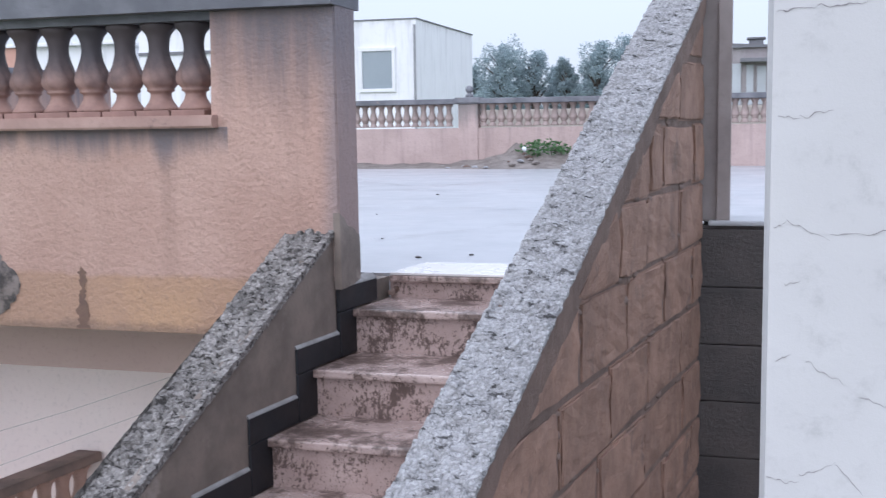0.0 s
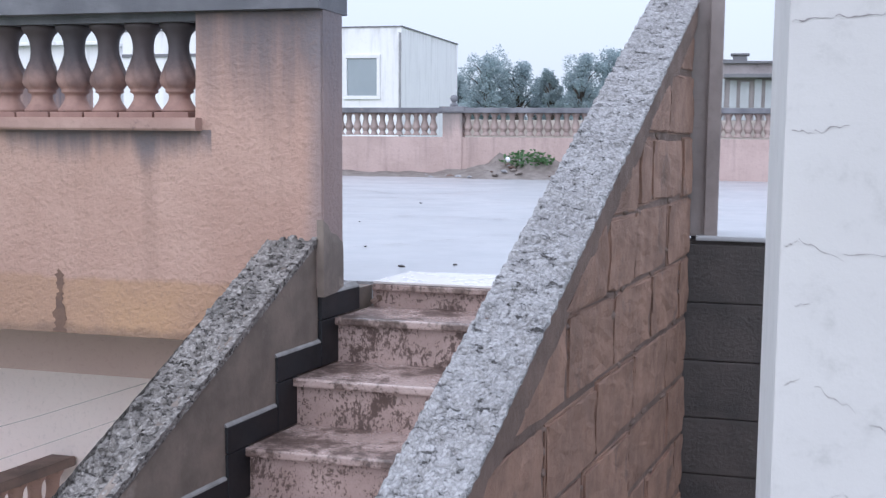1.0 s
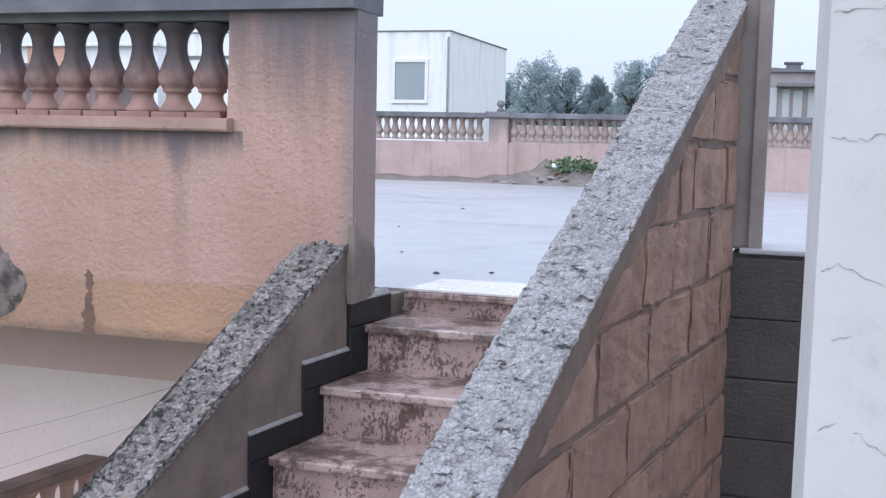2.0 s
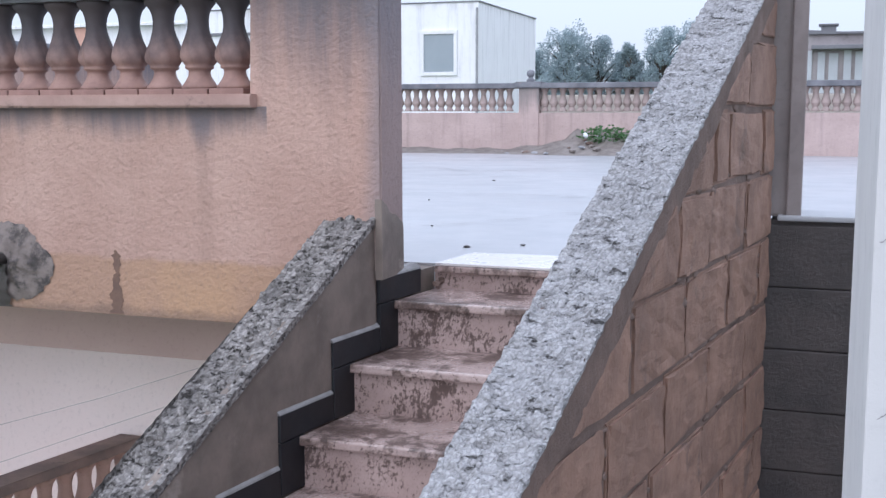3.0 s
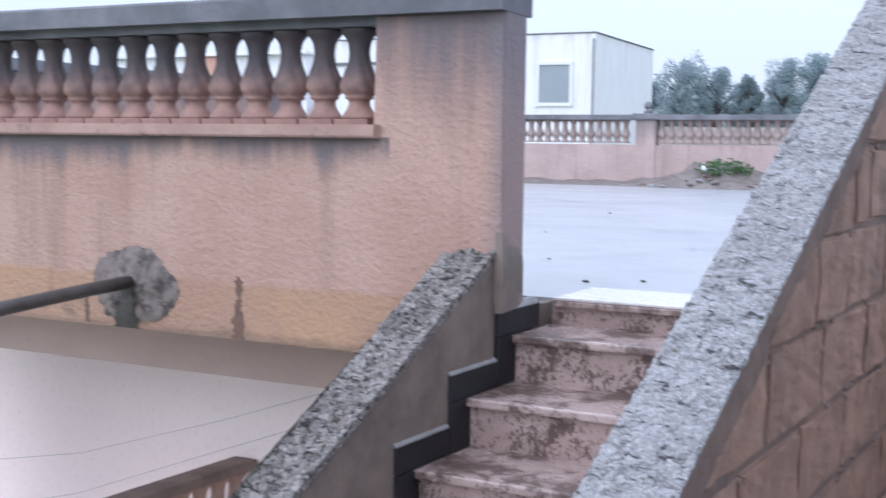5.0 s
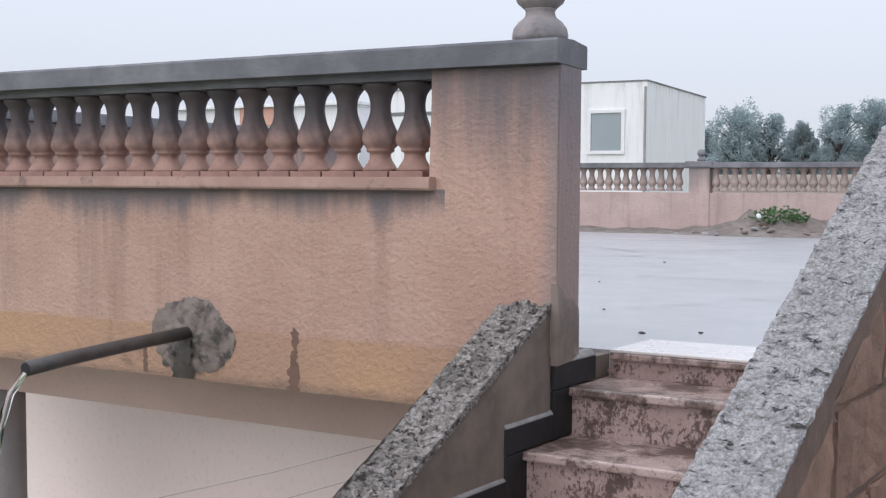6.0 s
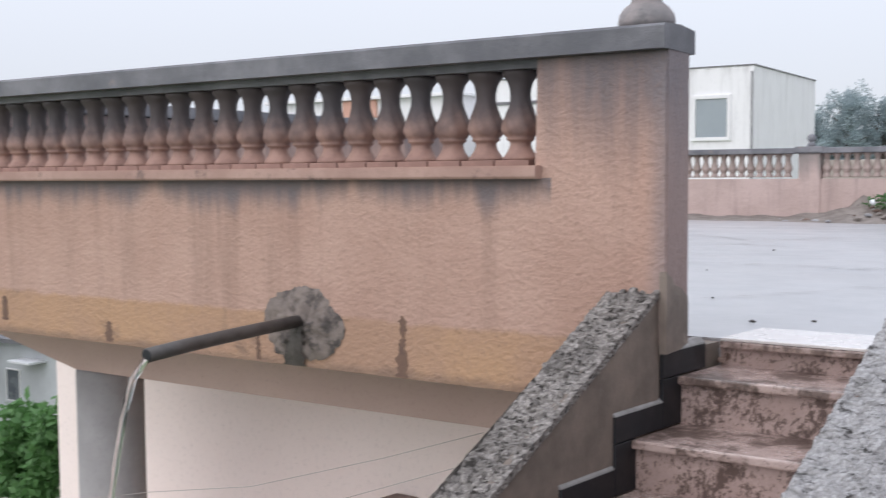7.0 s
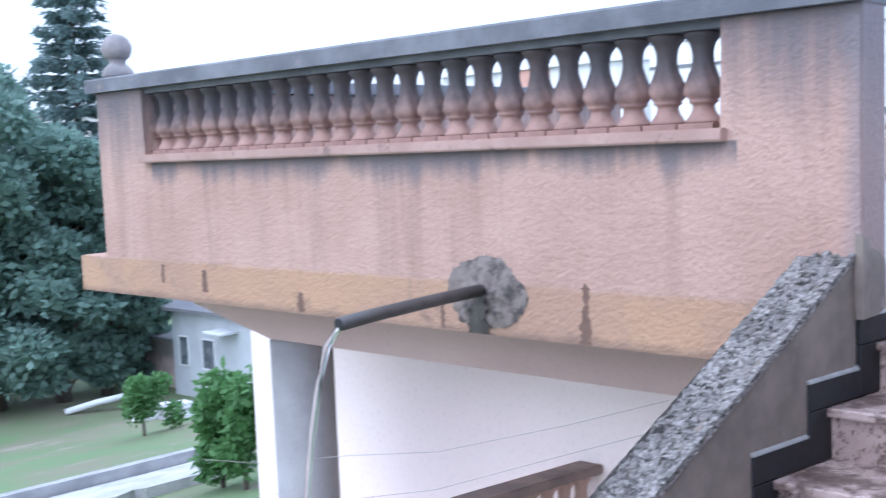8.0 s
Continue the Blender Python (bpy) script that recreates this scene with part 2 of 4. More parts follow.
kerb_mat = surface("grey_kerb_concrete", (0.36, 0.36, 0.37), (0.26, 0.26, 0.27), 3, 30, 0.75, 0.4, 0.006)
pale_path = surface("pale_path_concrete", (0.46, 0.45, 0.44), (0.34, 0.34, 0.33), 2, 25, 0.85, 0.6, 0.01, wear=(0.22, 0.25, 0.17), wear_scale=2.5, wear_at=0.58)
weathered_house = surface("weathered_grey_render", (0.36, 0.33, 0.33), (0.26, 0.235, 0.235), 0.8, 18, 0.9, 0.4, 0.006, wear=(0.17, 0.155, 0.155), wear_scale=1.6)
grey_house = surface("grey_house_render", (0.50, 0.53, 0.55), (0.43, 0.45, 0.47), 1.0, 20, 0.85, 0.3, 0.005)
roof_grey = surface("dark_grey_roof", (0.15, 0.15, 0.165), (0.21, 0.21, 0.22), 1, 14, 0.8, 0.4, 0.01)
white_house = streaked("white_house_render", (0.83, 0.83, 0.84), (0.80, 0.80, 0.81), (0.45, 0.44, 0.43), 6.25, 0.55, 0.85, 12, 0.25, grain=0.12)
orange_paint = surface("orange_paint", (0.62, 0.36, 0.28), (0.54, 0.31, 0.24), 2, 20, 0.7, 0.2, 0.004)
beige_far = surface("beige_garden_wall", (0.46, 0.41, 0.36), (0.38, 0.34, 0.3), 1.5, 20, 0.9, 0.4, 0.006)
frame_white = surface("white_window_frame", (0.80, 0.80, 0.81), (0.74, 0.74, 0.75), 6, 40, 0.5, 0.1, 0.002)
rubble_mat = surface("muddy_rubble", (0.15, 0.125, 0.11), (0.25, 0.22, 0.20), 6, 40, 0.8, 0.8, 0.01, wear=(0.09, 0.075, 0.065), wear_scale=9)
debris_mat = surface("white_plastic_debris", (0.74, 0.75, 0.77), (0.62, 0.64, 0.66), 6, 40, 0.6, 0.2, 0.004)
kerb_dark = surface("dark_wet_pebble", (0.10, 0.09, 0.085), (0.06, 0.055, 0.052), 40, 120, 0.5, 0.4, 0.002)
silt_mat = surface("dark_wet_silt", (0.20, 0.19, 0.19), (0.28, 0.27, 0.27), 8, 50, 0.6, 0.4, 0.004)
bounce_tile = surface("bounce_porch_tile", (0.70, 0.62, 0.56), (0.64, 0.56, 0.51), 2, 40, 0.5, 0.2, 0.003)
bark = surface("grey_brown_bark", (0.12, 0.095, 0.075), (0.08, 0.065, 0.055), 4, 30, 0.95, 0.8, 0.02)
cable_mat = surface("grey_cable_sheath", (0.42, 0.38, 0.36), (0.36, 0.33, 0.31), 6, 40, 0.6, 0.1, 0.001)


def leafy(name, base, other):
    m, nt, bsdf, co = start(name, 0.55)
    bsdf.inputs["Specular IOR Level"].default_value = 0.5
    geo = nt.nodes.new("ShaderNodeNewGeometry")
    col = blend(nt, geo.outputs["Random Per Island"], base, other)
    large = noise_of(nt, co, 0.9, 3)
    col = blend(nt, ramp(nt, large, 0.35, 0.65, 0, 0.5), col, tuple(c * 0.75 for c in base))
    nt.links.new(col, bsdf.inputs["Base Color"])
    thin = nt.nodes.new("ShaderNodeBsdfTranslucent")
    nt.links.new(col, thin.inputs["Color"])
    mix = node(nt, "ShaderNodeMixShader", Fac=0.45)
    nt.links.new(bsdf.outputs[0], mix.inputs[1])
    nt.links.new(thin.outputs[0], mix.inputs[2])
    nt.links.new(mix.outputs[0], nt.nodes["Material Output"].inputs["Surface"])
    return m


# needles and garden crowns: greens raised in the colour to suggest haze
fir_leaf = leafy("hazed_blue_green_needles", (0.19, 0.275, 0.27), (0.25, 0.34, 0.33))
hazed_leaf = leafy("hazed_green_foliage", (0.19, 0.30, 0.255), (0.26, 0.38, 0.325))
bush_leaf = leafy("bright_green_foliage", (0.10, 0.23, 0.075), (0.15, 0.30, 0.11))
# distance haze is mixed into this leaf colour, well above real foliage
hazed_far_leaf = leafy("hazed_grey_green_foliage", (0.34, 0.42, 0.44), (0.41, 0.49, 0.51))
weed_leaf = leafy("weed_green", (0.075, 0.165, 0.06), (0.12, 0.23, 0.10))


def wet_floor():
    m, nt, bsdf, co = start("wet_screed", 0.2)
    large = noise_of(nt, co, 0.5, 4)
    mid = noise_of(nt, co, 1.7, 6, 0.62)
    mark = noise_of(nt, co, 3.1, 8, 0.74)
    fine = noise_of(nt, co, 60, 5)
    col = blend(nt, ramp(nt, large, 0.35, 0.65), (0.375, 0.38, 0.394), (0.325, 0.33, 0.343))
    col = blend(nt, ramp(nt, mid, 0.50, 0.72, 0, 0.35), col, (0.29, 0.295, 0.31))
    col = blend(nt, ramp(nt, mark, 0.66, 0.72, 0, 0.55), col, (0.17, 0.165, 0.165))
    nt.links.new(col, bsdf.inputs["Base Color"])
    nt.links.new(ramp(nt, mid, 0.35, 0.66, 0.34, 0.5), bsdf.inputs["Roughness"])
    bsdf.inputs["Coat Weight"].default_value = 0.35
    bsdf.inputs["Coat Roughness"].default_value = 0.22
    bump(nt, bsdf, math_of(nt, "ADD", math_of(nt, "MULTIPLY", fine, 0.5), mid), 0.05, 0.006)
    return m


wet_screed = wet_floor()


def glass(name, tint, rough, ior=1.45):
    m, nt, bsdf, co = start(name, rough)
    bsdf.inputs["Base Color"].default_value = (*tint, 1)
    bsdf.inputs["Transmission Weight"].default_value = 1.0
    bsdf.inputs["IOR"].default_value = ior
    return m


water_mat = glass("falling_water", (0.97, 0.985, 1.0), 0.08, 1.33)


def pane_glass():
    m, nt, bsdf, co = start("reflecting_window_pane", 0.12)
    large = noise_of(nt, co, 1.5, 3)
    nt.links.new(blend(nt, large, (0.20, 0.25, 0.28), (0.27, 0.32, 0.35)), bsdf.inputs["Base Color"])
    bsdf.inputs["Specular IOR Level"].default_value = 0.7
    return m


pane_mat = pane_glass()
dark_pane = surface("dark_window_glass", (0.10, 0.115, 0.13), (0.15, 0.165, 0.18), 2, 20, 0.25, 0.05, 0.001)

# ---- building helpers ----
BASE = {}


def thing(name, at, label, category, group="", kind=""):
    ob = new(name)
    ob.empty_display_size = 0.1
    ob.location = at
    BASE[ob] = Vector(at)
    return tagged(ob, label, category, group, kind)


def finish(bm, name, material, smooth=False):
    me = bpy.data.meshes.new(name)
    bmesh.ops.recalc_face_normals(bm, faces=bm.faces)
    bm.to_mesh(me)
    bm.free()
    me.materials.append(material)
    if smooth:
        me.polygons.foreach_set("use_smooth", [True] * len(me.polygons))
    return me


def part(name, bm, material, parent, label="", smooth=False):
    """Links a bmesh, given in world places, as one mesh object under a thing or a part."""
    bmesh.ops.translate(bm, verts=bm.verts, vec=-BASE[parent])
    ob = new(name, finish(bm, name, material, smooth))
    ob.parent = parent
    BASE[ob] = BASE[parent]
    return tagged(ob, label)


def solo(name, bm, material, label, category, group="", kind="", smooth=False, at=None):
    """A thing that is one mesh."""
    at = Vector(at or (0, 0, 0))
    bmesh.ops.translate(bm, verts=bm.verts, vec=-at)
    ob = new(name, finish(bm, name, material, smooth))
    ob.location = at
    BASE[ob] = at
    return tagged(ob, label, category, group, kind)


def piece(name, mesh, parent, at, turn=None):
    """One more object on a shared mesh, at a world place."""
    ob = new(name, mesh)
    ob.parent = parent
    ob.location = Vector(at) - BASE[parent]
    if turn:
        ob.rotation_euler = turn
    return ob


def box(x0, x1, y0, y1, z0, z1, bevel=0.0, bm=None, shear=0.0):
    own = bm or bmesh.new()
    vs = [own.verts.new((x, y, z)) for x in (x0, x1) for y in (y0, y1) for z in (z0, z1)]
    faces = [own.faces.new([vs[i] for i in f]) for f in ((0, 1, 3, 2), (4, 6, 7, 5), (0, 4, 5, 1), (2, 3, 7, 6), (0, 2, 6, 4), (1, 5, 7, 3))]
    if bevel:
        edges = list({e for f in faces for e in f.edges})
        bmesh.ops.bevel(own, geom=edges, offset=bevel, segments=2, affect="EDGES", profile=0.6)
    if shear:
        for v in own.verts:
            v.co.x += shear * v.co.y
    return own


def prism(outline, axis, a, b, bm=None):
    """A flat outline pushed from a to b along an axis; the outline lies in the other two."""
    own = bm or bmesh.new()

    def at(p, q):
        return {"x": (q, p[0], p[1]), "y": (p[0], q, p[1]), "z": (p[0], p[1], q)}[axis]

    one, two = [[own.verts.new(at(p, q)) for p in outline] for q in (a, b)]
    own.faces.new(one)
    own.faces.new(two[::-1])
    for k in range(len(outline)):
        n = (k + 1) % len(outline)
        own.faces.new((one[k], two[k], two[n], one[n]))
    return own


def lathe(profile, segs=20, at=(0, 0, 0), bm=None, flute=0.0, turns=0.0, count=9):
    """A turned shape from rows of (radius, height), with slanting flutes if asked."""
    own = bm or bmesh.new()
    rings = []
    for r, z, *f in profile:
        amount = f[0] if f else 0.0
        ring = []
        for k in range(segs):
            a = 2 * math.pi * k / segs
            rr = r * (1 + flute * amount * math.cos(count * a + turns * z))
            ring.append(own.verts.new((at[0] + rr * math.cos(a), at[1] + rr * math.sin(a), at[2] + z)))
        rings.append(ring)
    for a, b in zip(rings, rings[1:]):
        for k in range(segs):
            n = (k + 1) % segs
            own.faces.new((a[k], a[n], b[n], b[k]))
    own.faces.new(rings[0][::-1])
    own.faces.new(rings[-1])
    return own


def tube(points, radii, segs=10, bm=None):
    own = bm or bmesh.new()
    pts = [Vector(p) for p in points]
    rings = []
    for i, p in enumerate(pts):
        d = (pts[min(i + 1, len(pts) - 1)] - pts[max(i - 1, 0)]).normalized()
        side = d.cross(Vector((0.02, 0.05, 1)) if abs(d.z) < 0.95 else Vector((1, 0.03, 0))).normalized()
        up = side.cross(d)
        r = radii[i] if isinstance(radii, (list, tuple)) else radii
        rings.append([own.verts.new(p + r * (math.cos(2 * math.pi * k / segs) * side + math.sin(2 * math.pi * k / segs) * up)) for k in range(segs)])
    for a, b in zip(rings, rings[1:]):
        for k in range(segs):
            n = (k + 1) % segs
            own.faces.new((a[k], a[n], b[n], b[k]))
    own.faces.new(rings[0][::-1])
    own.faces.new(rings[-1])
    return own


def clip(poly, a, b, c):
    """The part of a convex outline where a*u + b*v <= c."""
    out = []
    for k, p in enumerate(poly):
        q = poly[(k + 1) % len(poly)]
        dp, dq = a * p[0] + b * p[1] - c, a * q[0] + b * q[1] - c
        if dp <= 0:
            out.append(p)
        if dp * dq < 0:
            t = dp / (dp - dq)
            out.append((p[0] + t * (q[0] - p[0]), p[1] + t * (q[1] - p[1])))
    return out


# ---- ground and terrace ----
def ground_z(x, y):
    drop = min(max(-5.2 - x, 0.0), 22.0) * 0.192
    return -2.8 - drop


def build_ground():
    bm = bmesh.new()
    xs = [-900, -300, -120, -60] + [-40 + 1.0 * i for i in range(37)] + [0, 10, 40, 150, 500, 900]
    ys = [-900, -300, -80, -30, -12] + [-8 + 1.2 * i for i in range(36)] + [45, 80, 200, 500, 900]
    grid = [[bm.verts.new((x, y, ground_z(x, y) + (0.12 * noise.noise((x * 0.5, y * 0.5, 0)) if -41 < x < 0 and -9 < y < 40 else 0))) for y in ys] for x in xs]
    for a, b in zip(grid, grid[1:]):
        for k in range(len(ys) - 1):
            bm.faces.new((a[k], b[k], b[k + 1], a[k + 1]))
    solo("ground", bm, grass_mat, "sloping garden ground of wet grass and bare earth", "ground", kind="structure", smooth=True)


def terrace_z(y):
    return -0.076 - 0.0098 * (y - 0.4)


def build_terrace():
    bm = bmesh.new()
    xs = [-4.6 + 0.35 * i for i in range(18)] + [1.8 + 0.9 * i for i in range(13)]
    xs[0] = -4.84
    ys = [0.44] + [0.8 + 0.35 * i for i in range(38)] + [14.4]
    top = [[bm.verts.new((x, y, terrace_z(y) + 0.006 * noise.noise((x * 0.9, y * 0.9, 3)))) for y in ys] for x in xs]
    low = [[bm.verts.new((x, y, -0.26)) for y in (ys[0], ys[-1])] for x in (xs[0], xs[-1])]
    for a, b in zip(top, top[1:]):
        for k in range(len(ys) - 1):
            bm.faces.new((a[k], b[k], b[k + 1], a[k + 1]))
    bm.faces.new((low[0][0], low[0][1], low[1][1], low[1][0]))
    bm.faces.new([low[0][0]] + [r[0] for r in top] + [low[1][0]])
    bm.faces.new([low[0][1]] + [r[-1] for r in top] + [low[1][1]])
    bm.faces.new([low[0][0]] + list(top[0]) + [low[0][1]])
    bm.faces.new([low[1][0]] + list(top[-1]) + [low[1][1]])
    solo("floor_terrace", bm, wet_screed, "rain-wet grey screed terrace floor with shallow puddles", "terrace floor", kind="structure")
    solo("floor_edge", box(-4.84, -0.06, 0.206, 0.438, -0.26, terrace_z(0.4), 0.002), wet_screed, "wet screed strip behind the front parapet", "terrace floor", kind="structure", at=(-2, 0.3, -0.2))
    # pebbles lying on the floor
    random.seed(4)
    for x, y in ((-1.04, 3.42), (-0.43, 1.78), (0.02, 0.97), (0.23, 1.11), (-1.28, 5.75), (0.4, 2.3)):
        pb = bmesh.new()
        bmesh.ops.create_icosphere(pb, subdivisions=1, radius=random.choice((0.007, 0.010, 0.013)))
        for v in pb.verts:
            v.co = Vector((v.co.x * 1.3, v.co.y, v.co.z * 0.6)) * (0.8 + 0.4 * random.random())
            v.co += Vector((x, y, terrace_z(y) + 0.004))
        solo("pebble", pb, kerb_dark, "small dark pebble lying on the wet terrace floor", "pebble", "pebbles on the terrace", at=(x, y, terrace_z(y)))


def build_floor_seams():
    """Hairline shrinkage cracks and silt lines in the wet screed."""
    for line, width in ((((-0.45, 1.70), (-0.33, 1.90), (-0.19, 2.18), (-0.06, 2.36), (0.05, 2.70), (0.35, 2.85)), 0.008), (((-2.6, 5.9), (-2.17, 6.2), (-1.8, 6.5), (-1.36, 6.3), (-0.6, 6.6)), 0.014),
                        (((-2.9, 8.2), (-2.0, 7.3), (-1.6, 7.6), (-1.2, 8.6), (0.2, 9.0)), 0.016), (((-1.4, 4.0), (-0.9, 4.15), (-0.3, 4.05), (0.6, 4.3)), 0.010), (((1.7, 2.2), (2.1, 2.5), (2.6, 2.4)), 0.010)):
        bm = bmesh.new()
        prev = None
        for (x0, y0), (x1, y1) in zip(line, line[1:]):
            for i in range(9):
                t = i / 9
                x, y = x0 + t * (x1 - x0), y0 + t * (y1 - y0)
                x += 0.04 * noise.noise((x * 4, y * 4, 1))
                y += 0.06 * noise.noise((x * 3, y * 5, 6))
                w = width * max(0.12, 0.7 + 1.6 * noise.noise((x * 9, y * 9, 2)))
                z = terrace_z(y) + 0.0075
                pair = [bm.verts.new((x, y - w, z)), bm.verts.new((x, y + w, z))]
                if prev:
                    bm.faces.new((prev[0], pair[0], pair[1], prev[1]))
                prev = pair
        solo("floor_crack", bm, silt_mat, "thin dark silt-filled crack in the terrace floor", "crack", "floor cracks", kind="structure", at=(*line[0], terrace_z(line[0][1])))


build_ground()
build_terrace()
build_floor_seams()

# ---- front parapet of the terrace ----
BALUSTER = [(0.066, 0.022), (0.067, 0.030), (0.060, 0.037), (0.056, 0.044), (0.050, 0.052), (0.042, 0.066), (0.039, 0.080), (0.041, 0.090), (0.051, 0.095), (0.053, 0.100), (0.050, 0.104),
            (0.057, 0.112, 0.4), (0.0645, 0.124, 1), (0.067, 0.138, 1), (0.065, 0.154, 1), (0.059, 0.174, 1), (0.051, 0.196, 1), (0.0435, 0.218, 0.8), (0.039, 0.240, 0.3),
            (0.038, 0.256), (0.0385, 0.272), (0.042, 0.292), (0.048, 0.308), (0.056, 0.319), (0.064, 0.328), (0.068, 0.336), (0.068, 0.347)]


def baluster_mesh(name, material, height, segs=42, scale=1.0):
    k = height / 0.347
    bm = lathe([(r * scale, z * k, *f) for r, z, *f in BALUSTER], segs, flute=0.075 if segs > 30 else 0.0, turns=40.0, count=7)
    return finish(bm, name, material, True)


def finial_parts(bm_at, size, parent, material):
    base = [(0.095, 0), (0.097, 0.02), (0.092, 0.045), (0.075, 0.068), (0.058, 0.08), (0.052, 0.09), (0.050, 0.105), (0.056, 0.112)]
    part("finial_base", lathe([(r * size, z * size) for r, z in base], 24, bm_at), material, parent, smooth=True)
    ball = [(0.02, 0.102), (0.055, 0.112), (0.078, 0.132), (0.090, 0.158), (0.094, 0.185), (0.089, 0.212), (0.074, 0.24), (0.048, 0.262), (0.018, 0.272)]
    part("finial_ball", lathe([(r * size, z * size) for r, z in ball], 24, bm_at), material, parent, smooth=True)


def build_front_parapet():
    wall = thing("wall_parapet", (-2.2, 0.1, -0.26), "pink roughcast terrace parapet with balusters and a grey weathered cap", "parapet", kind="structure")
    panel = prism([(-4.55, -0.044), (0.030, -0.044), (0.030, 0.936), (-0.458, 0.936), (-0.458, 0.512), (-4.06, 0.512), (-4.06, 0.936), (-4.55, 0.936)], "y", 0.0, 0.2)
    corners = [e for e in panel.edges if e.calc_length() > 0.3 and min(v.co.z for v in e.verts) > -0.043 or e.calc_length() > 0.9 and abs(e.verts[0].co.z - e.verts[1].co.z) > 0.9]
    bmesh.ops.bevel(panel, geom=corners, offset=0.006, segments=2, affect="EDGES")
    part("panel", panel, pink_plaster, wall)
    part("fascia", box(-4.85, -0.07, 0.0, 0.205, -0.260, -0.0445), pink_plaster, wall, "ochre painted slab edge with dark drip stains")
    part("pier_foot", box(-0.068, 0.0, 0.003, 0.2, -0.34, -0.0445, 0.003), stringer_render, wall, "grey brown rendered foot beside the stairs")
    sill = prism([(-4.055, -0.052), (-0.437, -0.052), (-0.437, -0.001), (-0.461, -0.001), (-0.461, 0.19), (-4.055, 0.19)], "z", 0.513, 0.560)
    bmesh.ops.bevel(sill, geom=[e for e in sill.edges if e.calc_length() > 0.3], offset=0.007, segments=2, affect="EDGES")
    # grey plaster of the stairs carried up over the foot of the free end
    grey = bmesh.new()
    rows = []
    for i in range(9):
        y = -0.003 + 0.2 * i / 8
        top = 0.20 - 0.5 * y + 0.03 * noise.noise(Vector((y * 18, 4, 0)))
        rows.append([grey.verts.new((x, y, z)) for x, z in ((0.006, -0.074), (0.0325, -0.074), (0.0325, top - 0.03), (0.0302, top), (0.006, top))])
    for a, b in zip(rows, rows[1:]):
        for k in range(5):
            grey.faces.new((a[k], a[(k + 1) % 5], b[(k + 1) % 5], b[k]))
    grey.faces.new(rows[0])
    grey.faces.new(rows[-1][::-1])
    part("foot_render", grey, stringer_render, wall, "grey brown render smeared over the foot of the wall end")
    part("sill", sill, pink_smooth, wall, "pink painted baluster sill")
    part("lintel", box(-4.058, -0.460, 0.02, 0.18, 0.906, 0.936), cap_mat, wall)
    cap = prism([(-0.040, 0.936), (-0.042, 1.008), (-0.036, 1.017), (0.10, 1.025), (0.236, 1.017), (0.242, 1.008), (0.240, 0.936)], "x", -4.60, 0.033)
    part("cap", cap, cap_mat, wall, "blackened grey concrete cap")
    plinth = finish(box(-0.0695, 0.0695, -0.068, 0.068, 0, 0.022, 0.003), "baluster_plinth", baluster_mat)
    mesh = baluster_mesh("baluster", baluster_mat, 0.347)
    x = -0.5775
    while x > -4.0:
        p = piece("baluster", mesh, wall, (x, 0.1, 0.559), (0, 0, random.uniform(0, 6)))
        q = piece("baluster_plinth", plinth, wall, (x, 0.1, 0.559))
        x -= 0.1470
    for fx in (-0.46, -4.06):
        side = 0.03 if fx > -1 else -0.03
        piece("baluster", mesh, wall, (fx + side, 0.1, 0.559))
    side = thing("wall_side_parapet", (-4.4, 3.0, -0.2), "solid pink side parapet of the terrace with a grey cap", "parapet", kind="structure")
    part("panel", box(-4.55, -4.36, 0.204, 5.4, -0.2, 0.93, 0.006), pink_plaster, side)
    part("cap", box(-4.595, -4.315, 0.246, 5.45, 0.934, 1.016, 0.008), cap_mat, side)
    right = thing("finial", (-0.087, 0.1, 1.022), "grey weathered ball finial on the parapet end pier", "finial", "parapet finials")
    finial_parts((-0.087, 0.1, 1.022), 1.0, right, finial_mat)
    far = thing("finial", (-4.45, 0.1, 1.022), "grey weathered ball finial on the parapet corner pier", "finial", "parapet finials")
    finial_parts((-4.45, 0.1, 1.022), 0.95, far, finial_mat)


build_front_parapet()


# ---- staircase, skewed a little to the parapet ----
SKEW = 0.1565
RISE, RUN, NOSE_Y, NOSE_Z = 0.1675, 0.2875, 0.109, -0.164


def skewed(bm):
    for v in bm.verts:
        v.co.x += SKEW * v.co.y
    return bm


